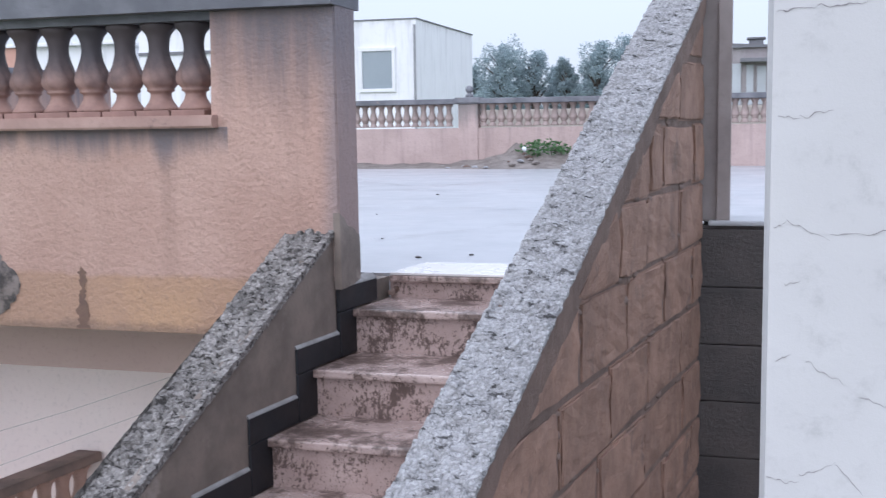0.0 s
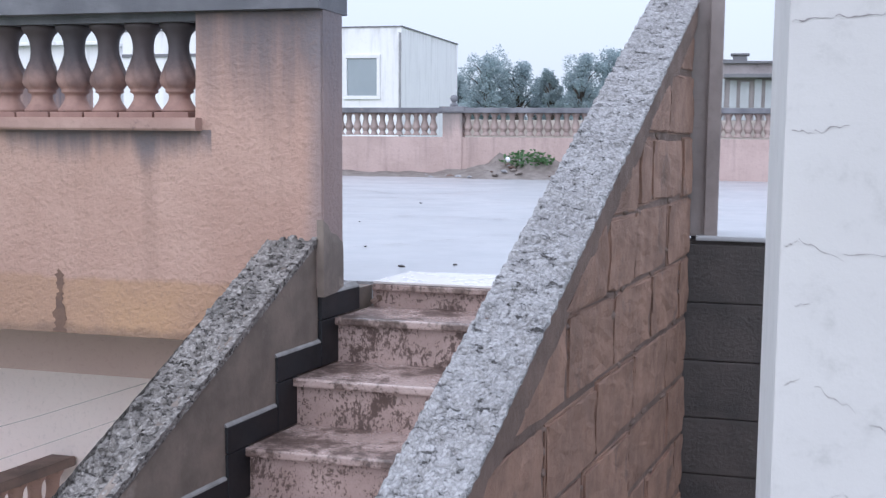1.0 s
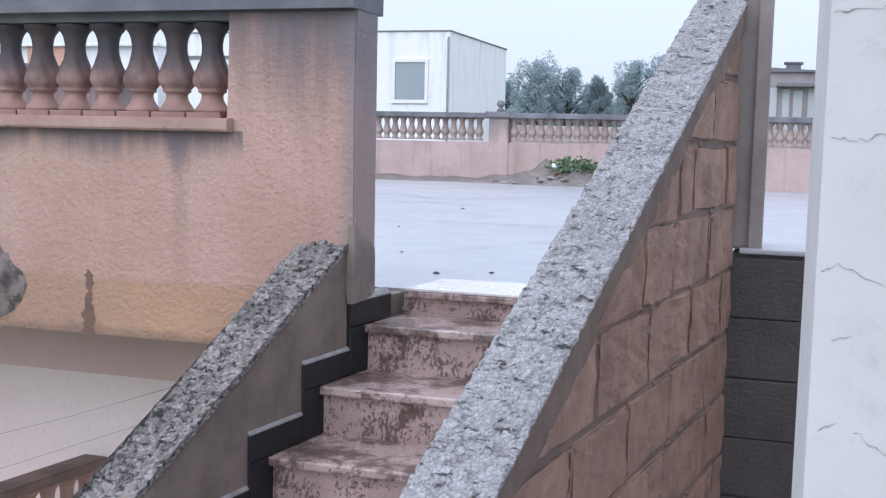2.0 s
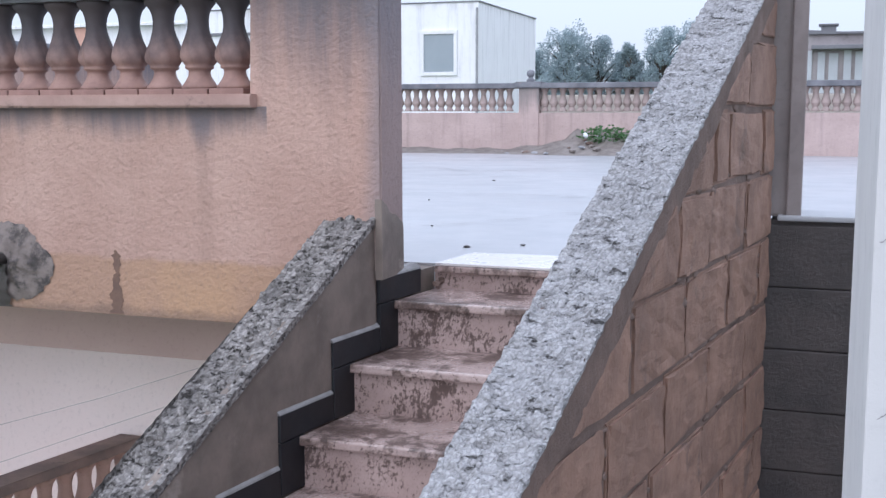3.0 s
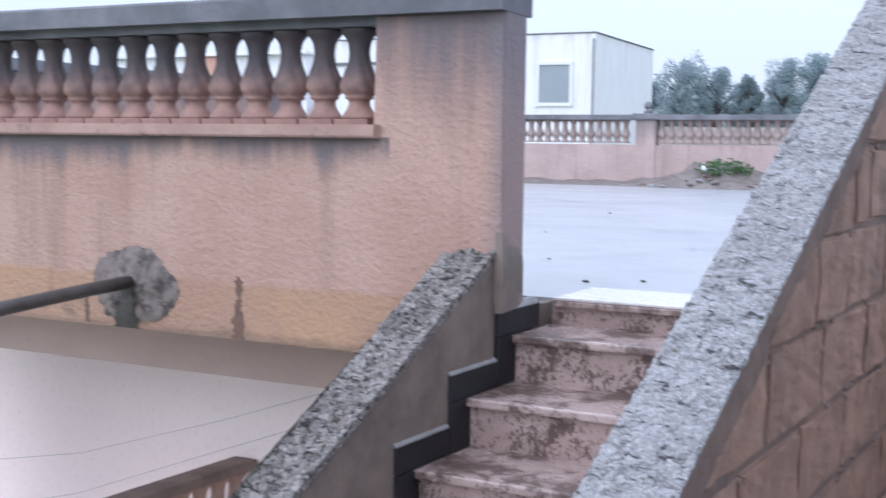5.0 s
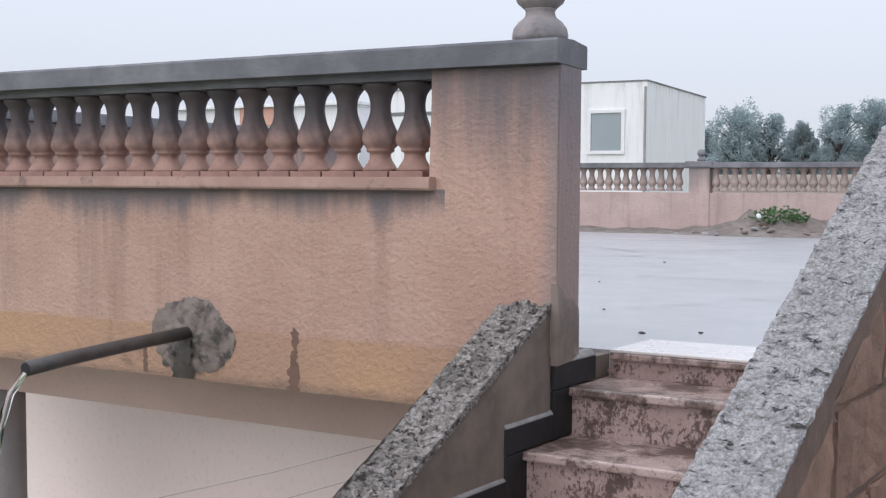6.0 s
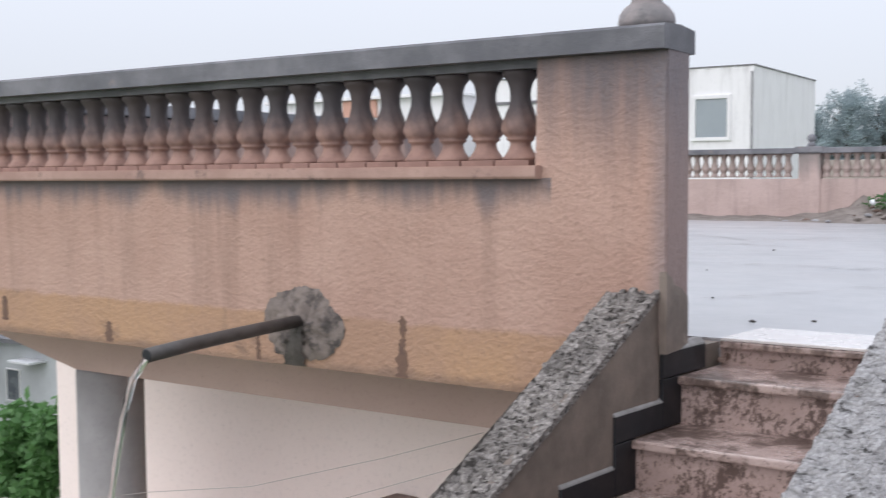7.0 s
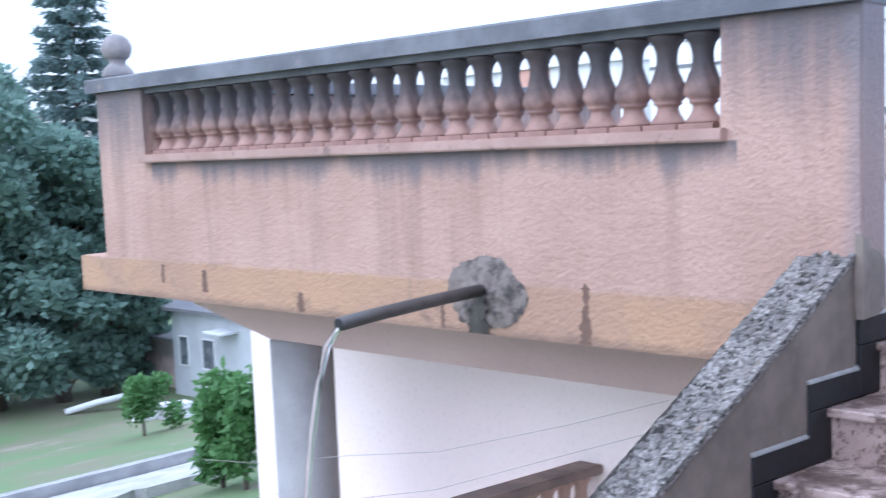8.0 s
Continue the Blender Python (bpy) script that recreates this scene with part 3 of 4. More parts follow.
def rough_crest(x0, x1, y0, y1, z_at, lump, depth, seed, res=0.0052, stones=48.0, lip=0.0):
    """A sloping crest of coarse concrete: a dense sheet with grains, pits and ragged edges."""
    nx, ny = int((x1 - x0) / res), int((y1 - y0) / res)
    us, vs = np.linspace(0, 1, nx + 1), np.linspace(0, 1, ny + 1)
    verts, faces = [], []
    for j, v in enumerate(vs):
        for i, u in enumerate(us):
            y = y0 + v * (y1 - y0)
            x = x0 + u * (x1 - x0)
            p = Vector((x, y, seed))
            warp = Vector((noise.noise(p * 38), noise.noise(p * 38 + Vector((7, 3, 1))), 0)) * 0.008
            q = p + warp
            d, where = noise.voronoi(Vector((q.x, q.y * 1.25, seed)) * stones)
            e, _ = noise.voronoi(q * 125 + Vector((3, 1, 0)))
            flat = min(1.0, (d[1] - d[0]) / 0.22)
            tall = noise.cell(where[0] * 3.7 + Vector((1.7, 0.3, 0.9)))
            h = 0.45 * noise.noise(p * 14) + flat * (0.45 + 0.7 * tall) + 0.25 * math.sqrt(max(0.0, 0.4 - e[0])) - 0.75
            pit = max(0.0, noise.noise(Vector((q.x * 24, q.y * 52, seed))) - 0.22) * 4.2
            edge = min(u, 1 - u)
            rag = 0.004 * noise.noise(Vector((y * 45, x0 + (7 if u > 0.5 else 0), seed))) if edge < 1e-6 else 0.0
            crumble = 0.010 * max(0.0, 1 - edge / 0.08) ** 2 * (0.7 + 1.3 * noise.noise(Vector((y * 55, u * 3, seed + 5))))
            calm = 0.45 + 0.55 * min(1.0, edge / 0.12)
            if u > 1 - lip:
                calm, crumble = 0.12, 0.3 * crumble
            verts.append((x + rag, y, z_at(y, u) + lump * calm * (h - pit) - crumble))
    w = nx + 1
    for j in range(ny):
        for i in range(nx):
            a = j * w + i
            faces.append((a, a + 1, a + w + 1, a + w))
    n0 = len(verts)
    rim = [j * w for j in range(ny + 1)], [j * w + nx for j in range(ny + 1)]
    for side in rim:
        start_at = len(verts)
        for k in side:
            x, y, z = verts[k]
            verts.append((x, y, z_at(y) - depth))
        for k in range(ny):
            faces.append((side[k], side[k + 1], start_at + k + 1, start_at + k))
    for j in (0, ny):
        row = [j * w + i for i in range(w)]
        a = n0 + (j if j == 0 else ny)
        b = n0 + (ny + 1) + (j if j == 0 else ny)
        faces.append(tuple(row + [b, a]))
    bm = bmesh.new()
    bv = [bm.verts.new(v) for v in verts]
    for f in faces:
        bm.faces.new([bv[i] for i in f])
    return bm


def tread_z(k):
    return NOSE_Z - RISE * k


def build_stairs():
    st = thing("staircase", (0.5, -0.6, -0.99), "muddy pink stone staircase with black tile skirting", "staircase", kind="structure")
    inner = 1.14
    # landing slab at the head of the stairs
    # thin white layer paints the sky's reflection on the wet stone
    part("landing_slab", skewed(box(0.03, inner, 0.372, 0.70, -0.072, -0.061, 0.003)), landing_mat, st, "wet stone landing slab, whitened for the sky's reflection")
    part("tread", skewed(box(0.028, inner, 0.368, 0.70, -0.098, -0.0725, 0.006)), tread_mat, st, "muddy pink stone nosing")
    random.seed(3)
    for k in range(5):
        bit = bmesh.new()
        bmesh.ops.create_icosphere(bit, subdivisions=1, radius=0.016)
        for v in bit.verts:
            v.co = v.co * random.uniform(0.6, 1.3) + Vector((0.035 + 0.012 * k + 0.06, 0.37 + 0.03 * k, -0.094 - 0.012 * (4 - k)))
        part("broken_edge", bit, mortar, st)
    part("riser", skewed(box(0.02, inner, 0.395, 0.43, -0.20, -0.098)), stone, st)
    for k in range(5):
        y, z = NOSE_Y - RUN * k, tread_z(k)
        part("tread", skewed(box(0.009, inner, y, y + RUN + 0.03, z - 0.030, z, 0.007)), tread_mat, st, "muddy pink stone tread with a worn nosing")
        part("riser", skewed(box(0.010, inner, y + 0.026, y + 0.055, z - RISE - 0.001, z - 0.030)), stone, st)
        # black skirting: a strip along the tread and one up the riser, with a grey mortar top
        yb = y + RUN - 0.092
        s = part("skirting_tile", skewed(box(-0.03, 0.0125, y - 0.092, yb - 0.004, z + 0.004, z + 0.090, 0.002)), black_tile, st, "black glazed skirting tile")
        bed = prism([(-0.03, z + 0.090), (0.012, z + 0.090), (0.010, z + 0.095), (-0.004, z + 0.109), (-0.03, z + 0.112)], "y", y - 0.094, yb - 0.004)
        for v in bed.verts:
            v.co.z += 0.003 * noise.noise(Vector((k * 3.1, v.co.y * 9, v.co.x * 40)))
        part("tile_edge", skewed(bed), tile_edge, s)
        part("skirting_tile", skewed(box(-0.03, 0.013, y - 0.092, y + 0.03, z - RISE + 0.003, z + 0.001, 0.002)), black_tile, st, "black glazed skirting tile")
    y, z = NOSE_Y - RUN * 4, tread_z(4)
    part("stair_core", skewed(prism([(0.6, -0.3), (0.43, -0.2), (0.14, -0.25)] + [p for k in range(5) for p in ((NOSE_Y + 0.05 - RUN * k, tread_z(k) - 0.03), (NOSE_Y + 0.05 - RUN * k, tread_z(k + 1) - 0.03))] + [(y, -1.2), (0.6, -1.2)], "x", 0.03, inner - 0.01)), mortar, st)


def build_stringer():
    side = thing("stair_wall", (-0.1, -0.7, -1.0), "low rendered stair wall with a crumbling concrete top", "stair wall", kind="structure")
    z_at = lambda y, u=1.0: 0.144 + 0.566 * y - (1 - u) * (0.006 - 0.035 * y)
    body = [(-1.75, -1.3), (0.0, -1.3), (0.0, z_at(0, 0) - 0.045), (-1.75, z_at(-1.75, 0) - 0.045)]
    part("wall_body", skewed(prism(body, "x", -0.172, -0.05)), stringer_render, side)
    part("wall_face", skewed(prism([(-1.75, -1.3), (0.0, -1.3), (0.0, z_at(0) - 0.022), (-1.75, z_at(-1.75) - 0.022)], "x", -0.05, 0.003)), stringer_render, side)
    part("wall_root", skewed(prism([(0.002, -1.3), (0.44, -1.3), (0.44, -0.086), (0.205, -0.086), (0.205, -0.05), (0.002, 0.0)], "x", -0.15, -0.008)), stringer_render, side)
    part("crest", skewed(rough_crest(-0.188, 0.008, -1.75, 0.012, z_at, 0.019, 0.03, 2.0, 0.0052, 27.0, 0.13)), concrete_dark, side, "crumbling mossy concrete crest")


def build_block_wall():
    wall = thing("stair_parapet", (1.2, -1.0, -1.0), "bare concrete block stair parapet with a rough concrete top", "stair parapet", kind="structure")
    z_at = lambda y, u=1.0: 0.908 + 0.553 * y
    end = 0.118
    part("wall_core", skewed(prism([(-2.3, -1.6), (end - 0.02, -1.6), (end - 0.02, z_at(end) - 0.028), (-2.3, z_at(-2.3) - 0.028)], "x", 1.140, 1.266)), mortar, wall)
    part("crest", skewed(rough_crest(1.128, 1.285, -2.3, end, z_at, 0.0100, 0.018, 5.0, 0.0052, 38.0)), concrete, wall, "coarse wet concrete crest")
    # smeared plaster band below the crest, with a ragged lower edge
    band = bmesh.new()
    rows = []
    for i in range(81):
        y = -2.3 + (end - 0.004 + 2.3) * i / 80
        low = 0.115 + 0.05 * noise.noise(Vector((y * 5, 2, 0))) + 0.02 * noise.noise(Vector((y * 21, 7, 0)))
        rows.append([band.verts.new((1.276 - dx + 0.003 * noise.noise(Vector((y * 17, dz * 40, 3))), y, z_at(y) - dz)) for dx, dz in ((-0.004, 0.012), (-0.001, 0.07), (0.0, low), (0.014, low + 0.012))])
    for a, b in zip(rows, rows[1:]):
        for k in range(3):
            band.faces.new((a[k], a[k + 1], b[k + 1], b[k]))
    part("render_band", skewed(band), mortar, wall)
    random.seed(11)
    # upright joints of each course, from the top one down
    courses = ((-0.2,), (-0.25,), (-0.594, -0.441, -0.035), (-0.9, -0.62, -0.217), (-1.212, -0.823, -0.413, -0.03), (-1.354, -0.979, -0.597, -0.191),
               (-1.5, -1.076, -0.64, -0.165), (-1.74, -1.36, -0.95, -0.42, -0.02), (-1.95, -1.55, -1.15, -0.62, -0.2), (-1.75, -1.35, -0.85, -0.4), (-1.95, -1.5, -1.0, -0.6, -0.2))
    for c, joints in enumerate(courses):
        top = 0.906 - 0.199 * c
        ends = sorted((-2.3, *joints, end))
        for a, b in zip(ends, ends[1:]):
            g = 0.004 + random.uniform(0, 0.006)
            t, s = top - 0.003 - random.uniform(0, 0.006), top - 0.196 + random.uniform(0, 0.006)
            poly = [(a + g, s), (b - g, s + random.uniform(-0.004, 0.004)), (b - g, t), (a + g, t + random.uniform(-0.004, 0.004))]
            poly = clip(poly, -0.553, 1.0, 0.908 - 0.085)
            poly = clip(poly, 0, -1, 1.55)
            if len(poly) < 3 or abs(sum(p[0] * q[1] - q[0] * p[1] for p, q in zip(poly, poly[1:] + poly[:1]))) < 0.004:
                continue
            out = 1.270 + random.uniform(0, 0.008)
            bm = prism(poly, "x", 1.250, out)
            front = [e for e in bm.edges if all(v.co.x > out - 1e-5 for v in e.verts)]
            bmesh.ops.bevel(bm, geom=front, offset=0.007, segments=2, affect="EDGES")
            face = max(bm.faces, key=lambda f: f.calc_center_median().x)
            bmesh.ops.subdivide_edges(bm, edges=list(face.edges), cuts=7, use_grid_fill=True)
            for v in bm.verts:
                if v.co.x > 1.258:
                    q = Vector((0, v.co.y, v.co.z))
                    v.co += Vector((0.006 * noise.noise(q * 15) + 0.003 * noise.noise(q * 44), 0.010 * noise.noise(q * 26 + Vector((5, 0, 0))), 0.010 * noise.noise(q * 26 + Vector((0, 9, 0)))))
            part("block", skewed(bm), block_mat, wall)
    # mortar squeezed out of the joints
    for _ in range(46):
        c = random.randrange(2, 8)
        y, z = random.uniform(-1.6, 0.05), 0.906 - 0.199 * c + random.uniform(-0.012, 0.008)
        if random.random() < 0.35:
            y, z = random.choice(courses[c]), z - random.uniform(0.02, 0.17)
        if z > z_at(y) - 0.12:
            continue
        lump = bmesh.new()
        bmesh.ops.create_icosphere(lump, subdivisions=2, radius=1.0)
        sy, sz = random.uniform(0.012, 0.045), random.uniform(0.006, 0.012)
        for v in lump.verts:
            k = 1 + 0.5 * noise.noise(v.co * 1.7 + Vector((y * 9, z * 9, 0)))
            v.co = Vector((1.266 + 0.006 * v.co.x * k, y + sy * v.co.y * k, z + sz * v.co.z * k))
        part("mortar_lump", skewed(lump), mortar, wall, smooth=True)


def build_pit_wall():
    wall = thing("wall_retaining", (2.0, 0.1, -1.0), "wet block retaining wall below the terrace edge, darkened for recess shade", "retaining wall", kind="structure")
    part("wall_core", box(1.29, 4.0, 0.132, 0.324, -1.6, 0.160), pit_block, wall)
    part("wall_core", box(1.25, 4.0, 0.326, 0.45, -1.6, -0.08), mortar, wall)
    part("coping", box(1.31, 4.0, 0.112, 0.33, 0.160, 0.178, 0.006), wet_screed, wall)
    random.seed(5)
    for c in range(9):
        top = 0.147 - 0.197 * c
        x = 1.274 - (0.0 if c % 2 else 0.2)
        while x < 3.9:
            a, b = max(x, 1.274), x + 0.797
            x += 0.80
            if b - a < 0.06:
                continue
            d = random.uniform(0, 0.005)
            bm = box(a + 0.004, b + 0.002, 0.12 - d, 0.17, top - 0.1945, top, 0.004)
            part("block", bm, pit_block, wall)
    pier = thing("pier", (1.25, 0.1, 0.17), "plain rendered pier at the head of the block stair parapet", "pier", kind="structure")
    part("shaft", box(1.160, 1.376, 0.150, 0.33, 0.172, 1.10, 0.008), pier_render, pier)
    part("plaster_strip", box(1.336, 1.380, 0.124, 0.150, 0.170, 1.10, 0.004), pier_render, pier)


build_stairs()
build_stringer()
build_block_wall()
build_pit_wall()


# ---- the camera's side: landing floor and white pillar ----
def build_near_side():
    bm = box(-0.6, 4.0, -6.5, -1.2, -1.3, -0.995)
    solo("floor_landing", bm, wet_screed, "grey wet landing floor at the foot of the stairs", "landing floor", kind="structure")
    bm = box(1.20, 4.0, -1.19, 0.0, -1.7, -1.3)
    solo("floor_recess", bm, mortar, "dark floor of the recess beside the stairs", "recess floor", kind="structure")
    pil = thing("pillar", (1.72, -2.42, -1.0), "cracked white painted pillar", "pillar", kind="structure")
    part("shaft", box(1.4645, 2.08, -2.62, -2.22, -1.0, 2.6, 0.0012), white_paint, pil)
    random.seed(21)
    # hairline cracks, a little sunken-looking ribbons with ragged course
    for x0, z0, x1, z1 in ((1.467, 0.609, 1.50, 0.611), (1.50, 0.611, 1.545, 0.617), (1.47, 0.520, 1.488, 0.517), (1.488, 0.517, 1.515, 0.525), (1.468, 0.421, 1.479, 0.427), (1.479, 0.427, 1.515, 0.413), (1.515, 0.413, 1.60, 0.421),
                           (1.472, 0.303, 1.485, 0.309), (1.497, 0.303, 1.530, 0.284), (1.542, 0.271, 1.566, 0.268), (1.466, 0.195, 1.494, 0.192), (1.494, 0.199, 1.524, 0.212), (1.524, 0.212, 1.548, 0.184), (1.478, 0.372, 1.492, 0.376)):
        n = 14
        pts = [(x0 + (x1 - x0) * i / n, z0 + (z1 - z0) * i / n + 0.16 * (x1 - x0) * noise.noise((i * 0.3, x0 * 30, z0 * 20)) + random.uniform(-0.0005, 0.0005)) for i in range(n + 1)]
        bm = bmesh.new()
        up, dn = [], []
        for i, (x, z) in enumerate(pts):
            w = 0.0002 + 0.0006 * random.random() ** 2 * (1 - abs(2 * i / n - 0.7))
            up.append(bm.verts.new((x, -2.6208, z + w)))
            dn.append(bm.verts.new((x, -2.6208, z - w)))
        for i in range(n):
            bm.faces.new((up[i], up[i + 1], dn[i + 1], dn[i]))
        part("crack", bm, crack_mat, pil)


build_near_side()


# ---- below the terrace: beam, column, cream wall, lower balustrade ----
def build_lower_storey():
    beam = prism([(-0.2, -0.262), (-4.78, -0.262), (-4.78, -0.33), (-4.54, -0.41), (-3.78, -0.573), (-0.2, -0.573)], "y", 0.6, 0.95)
    solo("beam", beam, soffit_mat, "pinkish rendered beam under the terrace with a tapered end", "beam", kind="structure", at=(-2, 0.75, -0.6))
    col = thing("column", (-3.68, 0.76, -2.8), "round grey rendered column carrying the terrace", "column", kind="structure")
    part("shaft", lathe([(0.19, 0), (0.19, 2.225)], 40, (-3.68, 0.76, -2.81)), column_mat, col, smooth=True)
    wall = box(-5.42, 3.2, 1.7, 1.9, -3.2, -0.265)
    solo("wall_house", wall, cream, "smooth cream painted house wall under the terrace", "house wall", kind="structure", at=(-1.5, 1.8, -3.2))
    # floor out of view, coloured pale as a reflector for the cream wall
    fl = box(-5.3, 1.2, -0.6, 1.7, -3.0, -2.36)
    solo("floor_porch", fl, bounce_tile, "unseen porch floor below the terrace, pale to bounce light", "porch floor", kind="structure")
    rail = thing("balustrade", (-2.3, 0.6, -2.36), "pink balustrade of the lower porch with a grey handrail", "balustrade", kind="structure")
    k = 0.182
    x_at = lambda y: -2.225 + k * (y - 1.68)
    y0, y1 = -0.5, 1.69

    def run(w, za, zb):
        bm = bmesh.new()
        vs = [bm.verts.new((x_at(y) + dx, y, z)) for y in (y0, y1) for dx in (-w, w) for z in (za, zb)]
        for f in ((0, 1, 3, 2), (4, 6, 7, 5), (0, 4, 5, 1), (2, 3, 7, 6), (0, 2, 6, 4), (1, 5, 7, 3)):
            bm.faces.new([vs[i] for i in f])
        bmesh.ops.bevel(bm, geom=list(bm.edges), offset=0.006, segments=2, affect="EDGES")
        return bm

    part("handrail", run(0.08, -1.395, -1.34), rail_paint, rail, "weathered brownish grey handrail")
    part("kerb", run(0.09, -2.36, -1.80), pink_smooth, rail)
    mesh = baluster_mesh("baluster", pink_smooth, 0.406, 18, 0.95)
    y = y1 - 0.09
    while y > y0 + 0.05:
        piece("baluster", mesh, rail, (x_at(y), y, -1.80))
        y -= 0.132
    for pts in ([(-4.2, 0.36, -1.33), (-3.63, 0.36, -1.259), (-2.9, 0.36, -1.093), (-2.2, 0.36, -0.956), (-1.41, 0.36, -0.707), (-0.9, 0.36, -0.53)],
                [(-3.6, 0.33, -1.42), (-2.9, 0.33, -1.33), (-2.2, 0.33, -1.14), (-1.5, 0.33, -0.87), (-1.0, 0.33, -0.68), (-0.5, 0.33, -0.5)]):
        solo("cable", tube(pts, 0.0016, 6), cable_mat, "thin slack grey cable hanging under the terrace", "cable", "cables under the terrace", smooth=True, at=pts[0])


build_lower_storey()


# ---- drain pipe, mortar patch and stains on the fascia ----
def build_drain():
    random.seed(8)
    n, rows = 110, 14
    bm = bmesh.new()
    rings = []
    for j in range(rows + 1):
        f = j / rows
        ring = []
        for i in range(n):
            a = 2 * math.pi * i / n
            r = 1.0 + 0.20 * noise.noise((math.cos(a) * 1.6, math.sin(a) * 1.6, 4)) + 0.10 * noise.noise((math.cos(a) * 5, math.sin(a) * 6, 9)) + 0.05 * noise.noise((math.cos(a) * 16, math.sin(a) * 16, 2))
            x = -1.56 + 0.207 * r * f * math.cos(a)
            z = max(-0.085 + 0.165 * r * f * math.sin(a), -0.262)
            d = -0.003 - 0.016 * (1 - f ** 3) - (1 - f ** 4) * (0.012 * noise.noise((x * 18, z * 18, 1)) + 0.009 * noise.noise((x * 45, z * 45, 5)))
            ring.append(bm.verts.new((x, d, z)))
        rings.append(ring)
    for a, b in zip(rings[1:], rings[2:]):
        for i in range(n):
            bm.faces.new((a[i], a[(i + 1) % n], b[(i + 1) % n], b[i]))
    bm.faces.new(rings[1])
    bmesh.ops.delete(bm, geom=rings[0], context="VERTS")
    solo("mortar_patch", bm, patch_mat, "rough grey mortar patch round the drain pipe on the fascia", "mortar patch", smooth=True, at=(-1.555, 0, -0.085))
    # wet dark run of water below the pipe
    run = bmesh.new()
    sides = []
    for i in range(15):
        t = i / 14
        w = (0.030 + 0.035 * t ** 2) * (1 + 0.5 * noise.noise((t * 7, 3, 1)))
        c = -1.555 - 0.035 * t + 0.01 * noise.noise((t * 5, 8, 2))
        z = -0.085 - 0.172 * t
        sides.append([run.verts.new((c + w * k, -0.034 + 0.026 * t ** 2 - (0.006 if k == 0 else 0.0), z)) for k in (-1.0, -0.4, 0.0, 0.5, 0.95)])
    for a, b in zip(sides, sides[1:]):
        for k in range(4):
            run.faces.new((a[k], a[k + 1], b[k + 1], b[k]))
    solo("wet_run", run, wet_run_mat, "dark wet run of water on the mortar below the pipe", "stain", smooth=True, at=(-1.56, 0, -0.17))
    pipe = thing("drain_pipe", (-1.56, -0.4, -0.09), "dark plastic drain pipe jutting from the fascia and pouring water", "drain pipe")
    pts = [(-1.56, 0.03, -0.068), (-1.562, -0.2, -0.072), (-1.565, -0.45, -0.080), (-1.568, -0.65, -0.088), (-1.57, -0.815, -0.098)]
    part("tube", tube(pts, 0.026, 20), pipe_mat, pipe, smooth=True)
    # black disc stands in for the shaded hollow of the solid tube
    part("mouth_shade", tube([(-1.57, -0.8165, -0.098), (-1.57, -0.812, -0.098)], 0.022, 20), black_tile, pipe)
    drop = []
    for i in range(26):
        t = i / 25
        fall = 1.5 * t
        drop.append((-1.57 + 0.004 * noise.noise((t * 9, 2, 0)), -0.82 - 0.30 * math.sqrt(fall / 1.5), -0.112 - fall))
    radii = [max(0.004, 0.013 - 0.007 * i / 25 + 0.003 * noise.noise((i * 0.8, 5, 1))) for i in range(26)]
    solo("water_stream", tube(drop, radii, 10), water_mat, "thin clear stream of rainwater falling from the drain pipe", "water", smooth=True, at=drop[0])
    for x, w, z0, z1 in ((-1.045, 0.026, -0.256, -0.012), (-1.80, 0.014, -0.25, -0.09), (-3.55, 0.03, -0.2, -0.07), (-3.95, 0.02, -0.17, -0.06), (-2.75, 0.03, -0.25, -0.15)):
        m = 30
        bm = bmesh.new()
        left, right = [], []
        for i in range(m + 1):
            z = z0 + (z1 - z0) * i / m
            taper = min(1.0, 10.0 * (1 - i / m))
            ww = w * taper * (0.95 - 0.35 * i / m) * (1 + 0.5 * noise.noise((i * 0.35, x * 9, 0)) + 0.5 * noise.noise((i * 1.3, x * 9, 4)))
            c = x + 0.01 * noise.noise((i * 0.4, x * 5, 7))
            left.append(bm.verts.new((c - ww, -0.002, z)))
            right.append(bm.verts.new((c + ww * 0.8, -0.002, z)))
        for i in range(m):
            bm.faces.new((left[i], right[i], right[i + 1], left[i + 1]))
        solo("drip_stain", bm, stain_mat, "dark rusty drip stain on the ochre fascia", "stain", "fascia stains", at=(x, 0, z0))


build_drain()


